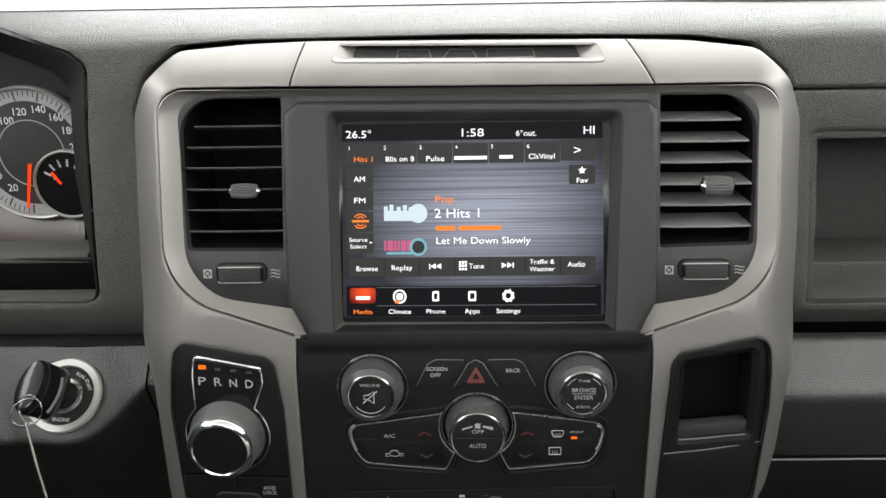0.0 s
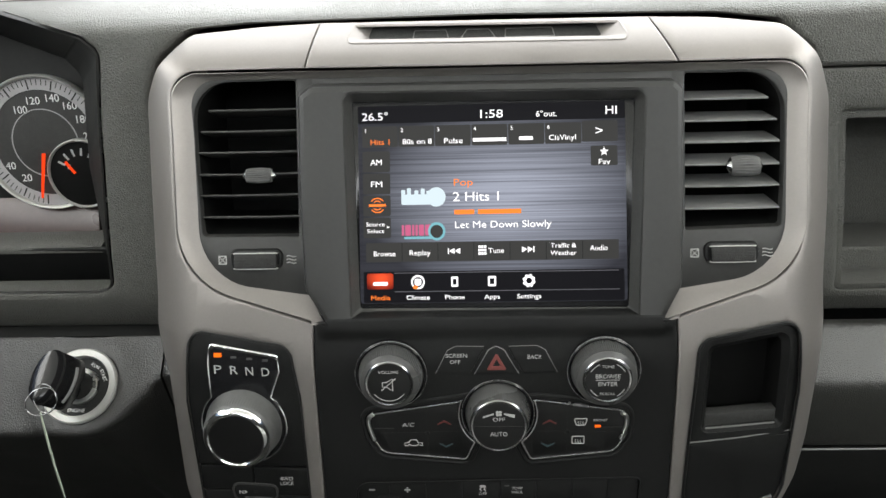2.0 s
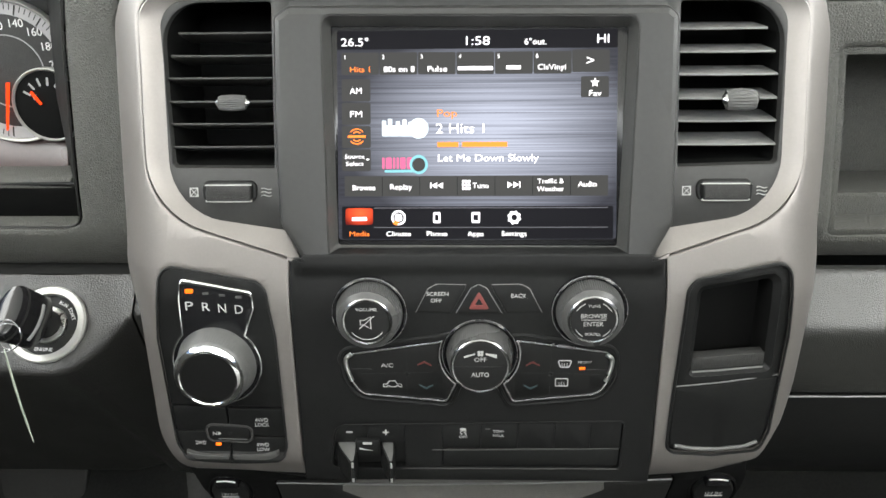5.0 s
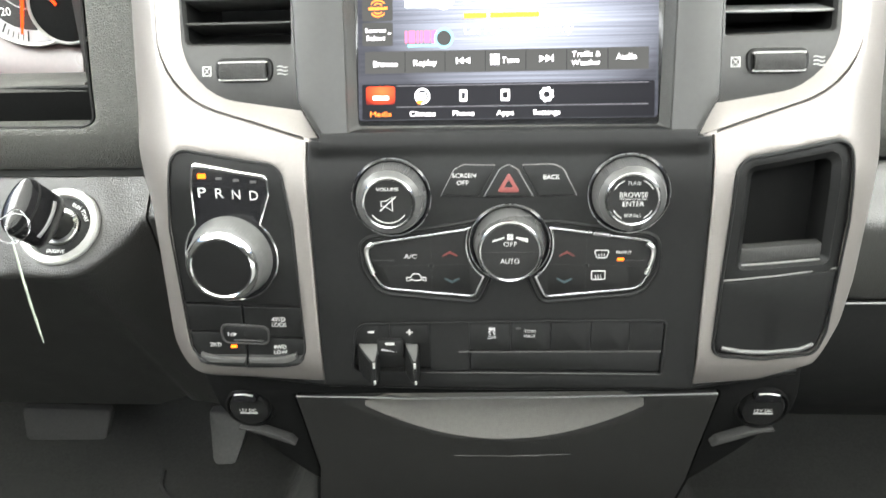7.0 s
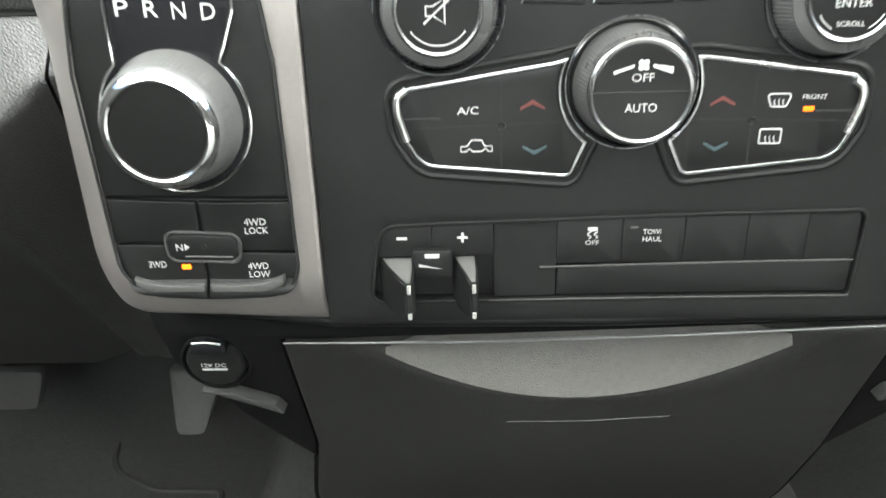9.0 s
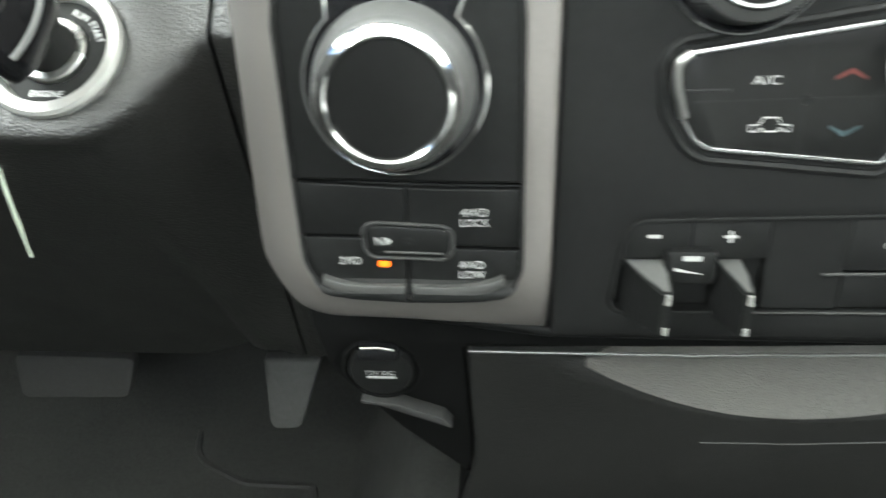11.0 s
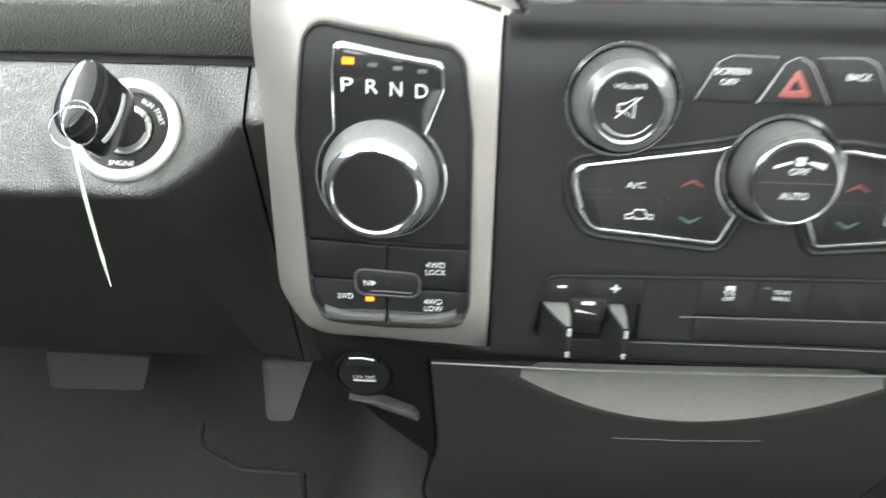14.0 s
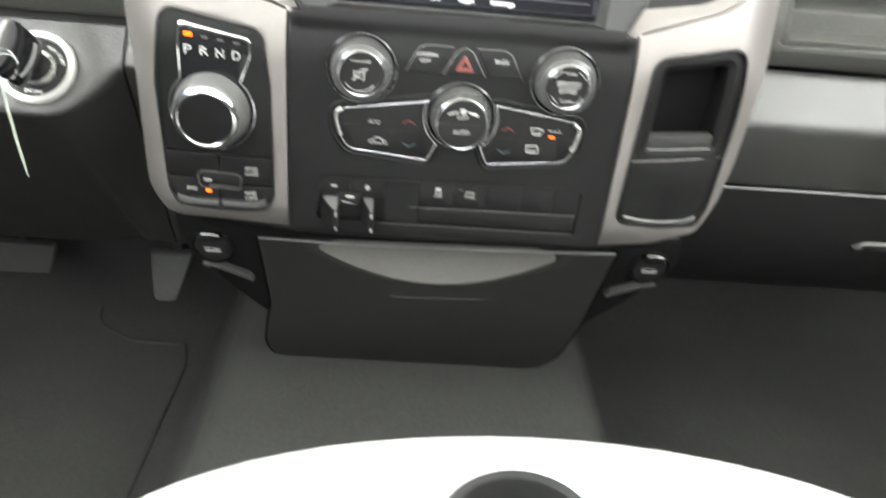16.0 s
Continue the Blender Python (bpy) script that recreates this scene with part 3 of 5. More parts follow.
# ---- screen ----
unit = thing("infotainment_unit", "black touch-screen radio unit, switched on, in the centre stack", "touch screen", face(0, 520, 0))
HOUSE = rpoly([(-112, 516.5, 3), (-126.5, 540, 8), (-128.5, 600, 20), (-127.8, 665, 4), (-119, 671, 4), (117, 669.3, 4), (122.8, 664, 4), (123, 600, 20), (122, 540, 8), (109, 516.5, 3)])
RECESS = rpoly([(-94.5, 518.5, 7), (92.5, 517.5, 7), (97.5, 663, 6), (-97, 665, 6)])
part("housing", cut(plate(HOUSE, [inset(ccw(RECESS), -1.0)], -10, 11.5, 4.2, 1.2)), HOUSING, unit, "", house)
chamfer = bmesh.new()
outer_ring = [chamfer.verts.new((x * 0.98, 731 - (731 - z) * 0.98, 10.8)) for x, z in inset(ccw(RECESS), -1.2)]
in_ring = [chamfer.verts.new((x, z + (4.5 if z < 540 else 0), -1.4)) for x, z in inset(ccw(RECESS), 4.5)]
ring_faces(chamfer, outer_ring, in_ring)
part("inner_frame", solid(chamfer, 0.6), CHAR, unit, "dark frame sloping in to the glass", glass)
screen = part("screen", plate(inset(ccw(RECESS), 1.0), [], -6, -1.6, 0.2), GLOSS, unit, "lit touch screen with a radio menu", glass)


def su(u, v):
    """Screen layout units to panel coordinates."""
    return (u - 240.5) * (0.375 + 0.006 * v / 345), 660 - v * 0.3652


def ui_box(name, u0, v0, u1, v1, mat, layer=1, corner=1.0):
    a, b, c, e = su(u0, v1), su(u1, v1), su(u1, v0), su(u0, v0)
    return part(name, plate(rpoly([(*a, corner), (*b, corner), (*c, corner), (*e, corner)], 3), [], -1.6 + 0.12 * (layer - 1), -1.6 + 0.12 * layer, 0), mat, screen, "", glass)


def ui_text(body, u, v, cap, width, mat=UI_WHITE, layer=3):
    x, z = su(u, v)
    return part("menu_text", lift(text_bm(body, x, z, cap * 0.3652, width * 0.377 if width else None, 0.06, "CENTER", 0.0), -1.6 + 0.12 * layer), mat, screen, "", glass)


def ui_bar(u0, v0, u1, v1, mat):
    return ui_box("plain_bar", u0, v0, u1, v1, mat, 3, 0.3)


ui_box("menu_background", 6, 8, 469, 353, UI_BACK, 1, 2)
ui_box("status_strip", 6, 8, 469, 38, UI_BLACK, 2)
ui_text("26.5°", 36, 26, 13, 45)
ui_text("1:58", 237, 25, 14, 39)
ui_text("6°out.", 334, 27, 10, 36)
ui_text("HI", 445, 23, 14, 19)
for k in range(6):
    u = 13 + 63.6 * k
    ui_box("preset_button", u, 43, u + 62.4, 79, UI_BUTTON, 2)
    ui_text(str(k + 1), u + 6, 50, 7, None)
ui_box("next_button", 394.5, 41, 456, 77, UI_BUTTON, 2)
ui_text("Hits 1", 45, 70, 9, 33, UI_ORANGE)
ui_text("80s on 8", 109, 70, 9, 51)
ui_text("Pulse", 172, 70, 9, 32)
ui_bar(206, 66.5, 264, 72.5, UI_WHITE)
ui_bar(286, 65.5, 310, 71.5, UI_WHITE)
ui_text("ClsVinyl", 361, 68, 9, 46)
ui_text(">", 424, 58, 16, 12)
for k, body in enumerate(("AM", "FM", "", "")):
    ui_box("source_button", 13, 86 + 38.5 * k, 61, 122 + 38.5 * k, UI_BUTTON, 2)
    if body:
        ui_text(body, 37, 105 + 38 * k, 10, 20)
for s in (-1, 1):
    for r in (5, 9):
        x, z = su(38, 180 + 2 * s)
        part("signal_arc", lift(tube([(x + r * 0.5 * math.cos(radians(30 + 12 * i)), z - s * r * 0.42 * math.sin(radians(30 + 12 * i)), 0) for i in range(11)], 0.35, False, 4), -1.2), UI_ORANGE, screen, "", glass)
ui_bar(23, 178, 53, 182, UI_ORANGE)
ui_text("Source", 34, 213, 7, 33)
ui_text("Select", 34, 225, 7, 30)
ui_text("▸", 57, 218, 8, 6)
ui_box("favourite_button", 409, 84, 455, 118, UI_BUTTON, 2)
star = [(su(432, 94)[0] + (2.9 if i % 2 == 0 else 1.25) * math.sin(math.pi * i / 5), su(432, 94)[1] + (2.9 if i % 2 == 0 else 1.25) * math.cos(math.pi * i / 5)) for i in range(10)]
part("star_icon", plate(star, [], -1.4, -1.25, 0), UI_WHITE, screen, "", glass)
ui_text("Fav", 432, 111, 9, 20)
ui_text("Pop", 188, 142, 12, 33, UI_ORANGE)
ui_text("2 Hits 1", 212, 167, 16, 80)
ui_bar(172, 190, 207, 198, UI_ORANGE)
ui_bar(213, 190, 288, 198, UI_ORANGE)
ui_text("Let Me Down Slowly", 256, 216, 12, 168)
ui_box("station_mark", 80, 162, 132, 180, UI_SKY, 3, 1)
for u0, v0 in ((80, 154), (90, 151), (103, 155), (114, 152), (124, 156)):
    ui_box("station_mark", u0, v0, u0 + 7, 164, UI_SKY, 3, 0.6)
for u0, w in ((80, 4), (86, 10), (98, 4), (104, 4), (110, 9), (121, 10)):
    ui_box("station_mark", u0, 215, u0 + w, 234, UI_PINK, 3, 0.6)
ui_box("station_mark", 84, 236, 132, 240, UI_CYAN, 3, 0.6)
for u, v, r, mat in ((141, 167, 6.2, UI_SKY), (141, 227, 5.8, UI_CYAN), (141, 227, 4.2, UI_BUTTON)):
    x, z = su(u, v)
    part("station_disc", plate(circle(x, z, r, 24), [], -1.4, -1.15 + (0.1 if mat is UI_BUTTON else 0), 0), mat, screen, "", glass)
ui_box("command_strip", 17, 246, 455, 280, UI_BUTTON, 2, 0.5)
for body, u, v, cap, w in (("Browse", 49, 265, 9, 38), ("Replay", 111, 264, 9, 37), ("Tune", 244, 262, 9, 27), ("Traffic &", 360, 255, 8, 44), ("Weather", 360, 268, 8, 45), ("Audio", 421, 260, 9, 31)):
    ui_text(body, u, v, cap, w)
for u, v, s in ((172, 262, -1), (298, 261, 1)):
    for k in (-1, 0.1):
        x, z = su(u + 9 * k + 4, v)
        part("skip_icon", plate([(x - 1.7 * s, z - 1.9), (x + 1.7 * s, z), (x - 1.7 * s, z + 1.9)], [], -1.4, -1.2, 0), UI_WHITE, screen, "", glass)
    ui_bar(u + 10 * s, v - 5, u + 12 * s, v + 5, UI_WHITE) if s > 0 else ui_bar(u - 12, v - 5, u - 10, v + 5, UI_WHITE)
for k in range(9):
    ui_bar(213 + 5 * (k % 3), 253 + 6 * (k // 3), 217 + 5 * (k % 3), 257.5 + 6 * (k // 3), UI_WHITE)
for k in range(1, 7):
    ui_box("divider", 17 + 62.6 * k, 247, 17.8 + 62.6 * k, 279, UI_BLACK, 3, 0)
ui_box("dock_strip", 12, 297, 464, 352, UI_BLACK, 2, 1)
for v in (299, 332):
    ui_box("dock_line", 66, v, 455, v + 1.2, UI_EDGE, 3, 0)
ui_box("media_button", 18, 300, 64, 328, UI_RED, 3, 1.5)
ui_box("media_icon", 29, 315, 54, 321, UI_WHITE, 4, 0.3)
for body, u, w, mat in (("Media", 41, 34, UI_ORANGE), ("Climate", 107, 41, UI_WHITE), ("Phone", 171, 34, UI_WHITE), ("Apps", 236, 27, UI_WHITE), ("Settings", 300, 42, UI_WHITE)):
    ui_text(body, u, 343, 8, w, mat)
for u, r0, r1 in ((107, 3.4, 4.6), (300, 1.9, 3.6)):
    x, z = su(u, 316)
    gear_loop = circle(x, z, r1, 24) if u == 107 else [(x + (r1 if i % 4 < 2 else r1 * 1.2) * math.cos(2 * math.pi * i / 32), z + (r1 if i % 4 < 2 else r1 * 1.2) * math.sin(2 * math.pi * i / 32)) for i in range(32)]
    part("dock_icon", plate(gear_loop, [circle(x, z, r0, 24)], -1.4, -1.2, 0), UI_WHITE, screen, "", glass)
ui_box("dock_icon", 101, 310, 113, 322, UI_WHITE, 3, 1.5)
ui_box("dock_icon", 98, 322, 107, 328, UI_ORANGE, 4, 1.5)
for u, w, h in ((171, 6, 9), (236, 7, 9)):
    ui_box("dock_icon", u - w, 316 - h, u + w, 316 + h, UI_WHITE, 3, 0.8)
    ui_box("dock_icon", u - w + 3, 316 - h + 4, u + w - 3, 316 + h - 4, UI_BLACK, 4, 0.4)

# ---- lower control panel ----
panel = thing("control_panel", "black lower centre panel with knobs and climate buttons", "control panel", face(0, 360, 0))
SWITCHES = rpoly([(-101, 369, 5), (97, 369.4, 3), (98, 407.2, 4), (-96, 403, 8)])


def panel_warp(x, z, d):
    """The panel's upper edge sweeps forward into the screen housing without a seam."""
    t = max(0, min(1, (z - 510) / 8)) * (-112.5 < x < 109)
    return face(x, z, d + (2.4 + 0.00016 * min(abs(x), 170) ** 2) * t * t * (3 - 2 * t))


panel_bm = plate(rpoly([(-120, 359, 1), (117.5, 359, 1), (117.3, 521, 1), (109.5, 521, 0), (108, 524, 1), (-111.5, 524, 1), (-113, 521, 0), (-119.8, 521, 1)]), [SWITCHES], -12, 0, 0.8)
part("panel_face", cut(panel_bm, range(-108, 109, 12), (*range(364, 480, 15), *range(480, 525, 2))), BLACK, panel, "", panel_warp, 40)


def rotary(x, z, r_base, r_body, h, r_cap, ribs, label):
    where = at(x, z, 0, 0.03)
    well = part("knob_collar", lathe([(r_base + 1.2, -1), (r_base + 1.0, 1.2), (r_base - 0.4, 2.0), (r_base - 1.2, 1.4), (r_base - 2, 0.3)], 56), GLOSS, panel, "", where)
    part("collar_edge", tube(circle_at(r_base + 0.6, 1.6), 0.25, True, 6), GUN, well, "thin polished edge", where)
    knob = part("knob", lathe([(r_body + 0.6, 0.2), (r_body + 0.4, 1.5), (r_body - 1.6, h - 3.0), (r_cap + 1.6, h - 1.2)], 180, ribs, (1, 2)), RIB, panel, label, where)
    part("bright_ring", lathe([(r_cap + 1.8, h - 1.6), (r_cap + 1.6, h - 0.7), (r_cap + 0.8, h), (r_cap - 0.1, h - 0.3), (r_cap - 0.2, h - 0.8)], 72, cap=False), SMOKE, knob, "thin chrome ring", where)
    part("cap", lathe([(r_cap, h - 1.2), (r_cap, h - 0.5), (r_cap * 0.97, h - 0.1), (r_cap * 0.5, h + 0.25), (0.2, h + 0.35)], 56), CAP, knob, "flat black cap", where)
    return knob, at(x, z, h + 0.3, 0.03)


def prints(parent, where, rows):
    for body, x, z, cap, width in rows:
        part("lettering", text_bm(body, x, z, cap, width, 0.12), PRINT, parent, "", where)


vol, where = rotary(-69.5, 487.5, 23, 20.8, 15.5, 14.0, 0.6, "ribbed grey volume knob with black cap")
prints(vol, where, [("VOLUME", 0, 8.6, 2.0, 13)])
for a0, a1 in ((215, 325),):
    part("cap_arc", tube([(11.5 * math.cos(radians(a0 + (a1 - a0) * i / 14)), 11.5 * math.sin(radians(a0 + (a1 - a0) * i / 14)), 0) for i in range(15)], 0.25, False, 4), PRINT, vol, "", where)
part("speaker_mark", tube([(-4, -1.6), (-1.5, -1.6), (2.4, -4.2), (2.4, 4.0), (-1.5, 1.5), (-4, 1.5)], 0.35, True, 4), PRINT, vol, "", where)
part("speaker_mark", tube([(-4.8, -4.2), (4.6, 4.2)], 0.35, False, 4), PRINT, vol, "", where)
tune, where = rotary(70, 489, 23, 20.8, 15.5, 14.0, 0.6, "ribbed grey tuning knob with black cap")
prints(tune, where, [("TUNE", 0, 9.6, 1.8, 7.5), ("BROWSE", 0, 3.0, 2.9, 15.5), ("ENTER", 0, -2.2, 2.9, 12), ("SCROLL", 0, -9.0, 1.7, 9.5)])
part("cap_line", tube([(-7.6, 0.4), (7.6, 0.4)], 0.2, False, 4), PRINT, tune, "", where)
for a0, a1 in ((115, 150), (30, 65), (210, 240), (300, 330)):
    part("cap_arc", tube([(12.2 * math.cos(radians(a0 + (a1 - a0) * i / 8)), 12.2 * math.sin(radians(a0 + (a1 - a0) * i / 8)), 0) for i in range(9)], 0.25, False, 4), PRINT, tune, "", where)
fan, where = rotary(0.8, 458.5, 23.5, 21.0, 19, 16.8, 0.4, "ribbed grey fan knob with chrome-ringed cap")
prints(fan, where, [("OFF", 0, 5.2, 2.7, 7.6), ("AUTO", 0, -5.2, 3.0, 11)])
part("cap_line", tube([(-16.5, 0.2), (16.5, 0.2)], 0.22, False, 4), GLOSS, fan, "", where)
for s in (-1, 1):
    part("fan_scale", plate([(s * 3.2, 8.6), (s * 10, 6.2), (s * 10.2, 7.4 + (1.2 if s > 0 else 0)), (s * 3.2, 9.6)], [], 0, 0.12, 0), PRINT, fan, "", where)
for k in range(4):
    a = radians(45 + 90 * k)
    part("fan_mark", plate(circle(1.25 * math.cos(a), 9.4 + 1.25 * math.sin(a), 1.0, 10), [], 0, 0.12, 0), PRINT, fan, "", where)

# hazard, screen-off and back buttons
hazard = part("hazard_button", plate(rpoly([(-14.5, 487, 1.5), (14.8, 487, 1.5), (5.5, 503.5, 3), (0, 506.3, 3), (-5.5, 503.5, 3)]), [], -2, 1.2, 0.8), BLACK, panel, "black triangular hazard button", face)
part("button_edge", tube([(x, z, 1.1) for x, z in rpoly([(-14.5, 487.5, 0), (-5.2, 503.6, 3), (0, 506.2, 3), (5.2, 503.6, 3), (14.8, 487.5, 0)])], 0.25, False, 4), LIP, hazard, "", face)
part("warning_triangle", plate(rpoly([(-6.6, 490.2, 1), (6.8, 490.2, 1), (0.1, 501.8, 1)], 3), [rpoly([(-2.6, 492.9, 0.5), (2.8, 492.9, 0.5), (0.1, 497.6, 0.5)], 3)], 1.2, 1.5, 0.1), RED_HAZARD, hazard, "red hazard triangle", face)
for s, rows in ((-1, [("SCREEN", -26, 500, 2.4, 14), ("OFF", -27, 495.8, 2.4, 7)]), (1, [("BACK", 25, 498.8, 2.6, 9.5)])):
    loop = [(s * 8.0, 505.8, 1), (s * 26.5, 506.2, 6), (s * 32, 503.5, 3), (s * 40, 488, 1), (s * 17.5, 487, 1), (s * 8.5, 503, 1)]
    b = part("push_button", plate(rpoly(loop), [], -2, 0.8, 0.7), BLACK, panel, "", face)
    part("button_edge", tube([(x, z, 0.8) for x, z in rpoly([(*loop[0][:2], 0), loop[1], loop[2], (*loop[3][:2], 0)])], 0.22, False, 4), LIP, b, "", face)
    for body, x, z, cap, w in rows:
        part("lettering", lift(text_bm(body, x, z, cap, w, 0.12), 0.8), PRINT, b, "", face)

# climate button fields
R_FAN = 26.5
arc_l = circle(0.8, 457.5, R_FAN, 12, 158, 232)
arc_r = circle(0.8, 457.5, R_FAN, 12, 22, -52)
FIELD_L = rpoly([(-87, 457.5, 5), (-27, 466.5, 2), *[(x, z, 0) for x, z in arc_l], (-21, 423.5, 3), (-77, 429, 9), (-84.5, 441, 10)])
FIELD_R = rpoly([(85.5, 459.5, 5), (28, 467.5, 2), *[(x, z, 0) for x, z in arc_r], (23, 423.5, 3), (79, 429.5, 9), (86, 442, 10)])
for side, loop, s in (("left", FIELD_L, -1), ("right", FIELD_R, 1)):
    f = part("climate_buttons", plate(loop, [], -2, 1.0, 0.6), CAP, panel, "black climate button field with chrome rim", face)
    rim = plate(inset(ccw(loop), -1.2), [inset(ccw(loop), 0.8)], -1, 1.9, 0.9)
    part("field_border", tube([(x, z, -0.5) for x, z in inset(ccw(loop), -4.2)], 1.7, True, 8), BLACK, panel, "", face)
    part("chrome_rim", rim, SMOKE, f, "chrome rim", face)
    x0 = s * 47
    part("button_gap", block(x0 - 0.3, x0 + 0.3, 426.5, 461, 0.9, 1.06, 0, 0), DARK, f, "", face)
    part("button_gap", plate([(s * 24, 444.4), (s * 80, 443.2), (s * 80, 443.8), (s * 24, 445)], [], 0.9, 1.05, 0), DARK, f, "", face)
    part("sensor", move(lathe([(1.7, 0.9), (1.5, 1.4), (0.9, 1.2), (0.1, 1.1)], 16), s * 47, 443.8), BLACK, f, "", face)
    part("end_latch", block(s * 77 - 7, s * 77 + 7, 446.6, 447.6, 0.8, 1.4, 0.2, 0.3), DARK, f, "", face)
    part("bright_end", tube(smooth_line([(s * 82.5, 458.6, 1.6), (s * 86.0, 455.6, 1.9), (s * 86.2, 450, 1.9), (s * 84.6, 444, 1.9), (s * 83.0, 439, 1.6)], 4), 1.5, False, 8), SATIN, f, "bright chrome end", face)
    up = [(s * 35.3 - 4.6, 450.6), (s * 35.3, 453.4), (s * 35.3 + 4.6, 450.6), (s * 35.3 + 4.6, 449.6), (s * 35.3, 451.8), (s * 35.3 - 4.6, 449.6)]
    part("up_mark", plate(up, [], 1.0, 1.15, 0), PRINT_RED, f, "red up arrow", face)
    part("down_mark", plate([(x - 1.0 * s, 2 * 443 - z - 0.5) for x, z in up], [], 1.0, 1.15, 0), PRINT_BLUE, f, "blue down arrow", face)
    if s < 0:
        part("lettering", lift(text_bm("A/C", -59.5, 450, 2.8, 8, 0.12), 1.0), PRINT, f, "", face)
        part("vehicle_mark", tube([(-62.5, 434), (-62.5, 436), (-60, 436.2), (-58.5, 438.4), (-54.5, 438.4), (-53.5, 436.2), (-50.5, 436), (-50.5, 434), (-52, 434), (-53, 435.2), (-54.5, 434), (-58, 434), (-59.2, 435.2), (-60.4, 434)], 0.3, True, 4), PRINT, f, "", lambda x, z, d: face(x, z, d + 1.1))
    else:
        part("lettering", lift(text_bm("FRONT", 69, 452.6, 1.7, 9, 0.12), 1.0), PRINT, f, "", face)
        part("lamp", block(65.4, 69.4, 447.2, 449, 0.8, 1.3, 0.2, 0.4), ORANGE_LED, f, "lit orange lamp", face)
        part("demist_mark", tube([(x, z, 1.1) for x, z in rpoly([(51.5, 453.8, 1), (60.5, 453.8, 1), (58.8, 449, 1), (53.2, 449, 1)], 3)], 0.35, True, 4), PRINT, f, "", face)
        part("demist_mark", tube([(x, z, 1.1) for x, z in rpoly([(50.5, 435, 0.6), (58.5, 435, 0.6), (58.5, 440.5, 0.6), (50.5, 440.5, 0.6)], 3)], 0.35, True, 4), PRINT, f, "", face)
        for zc in (450.8, 437):
            for k in (-1.6, 0, 1.6):
                base = 56 if zc > 445 else 54.5
                part("demist_line", tube([(base + k + 0.3 * math.sin(i * 1.6), zc - 2.2 + 0.8 * i, 1.1) for i in range(5)], 0.22, False, 4), PRINT, f, "", face)

# ---- switch row under the climate field ----
row = thing("switch_row", "row of black dashboard switches with trailer brake control", "switch panel", face(0, 371, 0))
part("switch_well", plate(inset(ccw(SWITCHES), 0.1), [], -14, -6, 0.2), DARK, row, "", face)
part("well_rim", plate(inset(ccw(SWITCHES), -1.2), [inset(ccw(SWITCHES), 0.5)], -4, 0.7, 0.5), BLACK, row, "", face)
edges = (-100, -75.1, -49.9, -24.3, 2.1, 27.0, 52, 76, 96.8)
for k, (a, b) in enumerate(zip(edges, edges[1:])):
    top = 402.3 + 0.0215 * (a + 98)
    z0 = 389.6 if k < 2 else (370.4 if k == 2 else 385.2)
    loop = [(a + 0.07, z0, 0.8), (b - 0.07, z0, 0.8), (b - 0.07, top + 0.5, 0.8), (a + 0.07, top, 7 if k == 0 else 0.5)]
    if k == 7:
        loop[2] = (b - 0.3, top + 0.5, 3)
    b_ob = part("switch", plate(rpoly(loop), [], -6, -0.6, 0.18), BLACK, row, "", face)
    if k == 0:
        part("lettering", block(-89.4, -85.2, 397.0, 398.2, -0.6, -0.45, 0, 0), PRINT, b_ob, "", face)
    if k == 1:
        part("lettering", block(-64.6, -60.4, 397.0, 398.0, -0.6, -0.45, 0, 0), PRINT, b_ob, "", face)
        part("lettering", block(-63.0, -62.0, 395.4, 399.6, -0.6, -0.45, 0, 0), PRINT, b_ob, "", face)
    if k == 3:
        part("lettering", lift(text_bm("OFF", -10, 394.2, 2.0, 5.6, 0.12), -0.6), PRINT, b_ob, "", face)
        part("skid_mark", block(-12, -8, 399.2, 401, -0.6, -0.45, 0, 0.5), PRINT, b_ob, "", face)
        for s in (-1.4, 1.4):
            part("skid_mark", tube([(-10 + s + 0.8 * math.sin(i * 1.5), 396 + 0.6 * i, -0.5) for i in range(6)], 0.3, False, 4), PRINT, b_ob, "", face)
    if k == 4:
        part("lettering", lift(text_bm("TOW/", 14, 398.6, 2.1, 7.4, 0.12), -0.6), PRINT, b_ob, "", face)
        part("lettering", lift(text_bm("HAUL", 14, 395.4, 2.1, 7.6, 0.12), -0.6), PRINT, b_ob, "", face)
        part("lamp_window", block(5, 8.2, 400, 401, -0.7, -0.5, 0.1, 0.2), CHAR, b_ob, "", face)
part("ledge", cut(plate(rpoly([(-24, 370.4, 1), (96, 370.8, 2), (96.4, 384.6, 1), (-24, 383.2, 1)]), [], -6, -0.9, 0.9)), BLACK, row, "", face)
part("ledge_groove", tube([(-31, 383.6, -0.4), (96, 385.4, -0.4)], 0.6), RUBBER, row, "", face)
part("panel_line", tube([(-52, 369.0, 0.3), (97, 369.5, 0.3)], 0.5), RUBBER, row, "", face)
brake = part("trailer_brake", block(-83.5, -66.5, 381, 393.5, -4, 3.0, 1.2, 2), BLACK, row, "black trailer brake block", face)
part("trailer_mark", block(-78, -72, 390.2, 392, 3, 3.15, 0, 0.3), PRINT, brake, "", face)
part("wedge_mark", plate([(-80.5, 386.4), (-71, 385.2), (-80.5, 387.6)], [], 3, 3.15, 0), PRINT, brake, "", face)
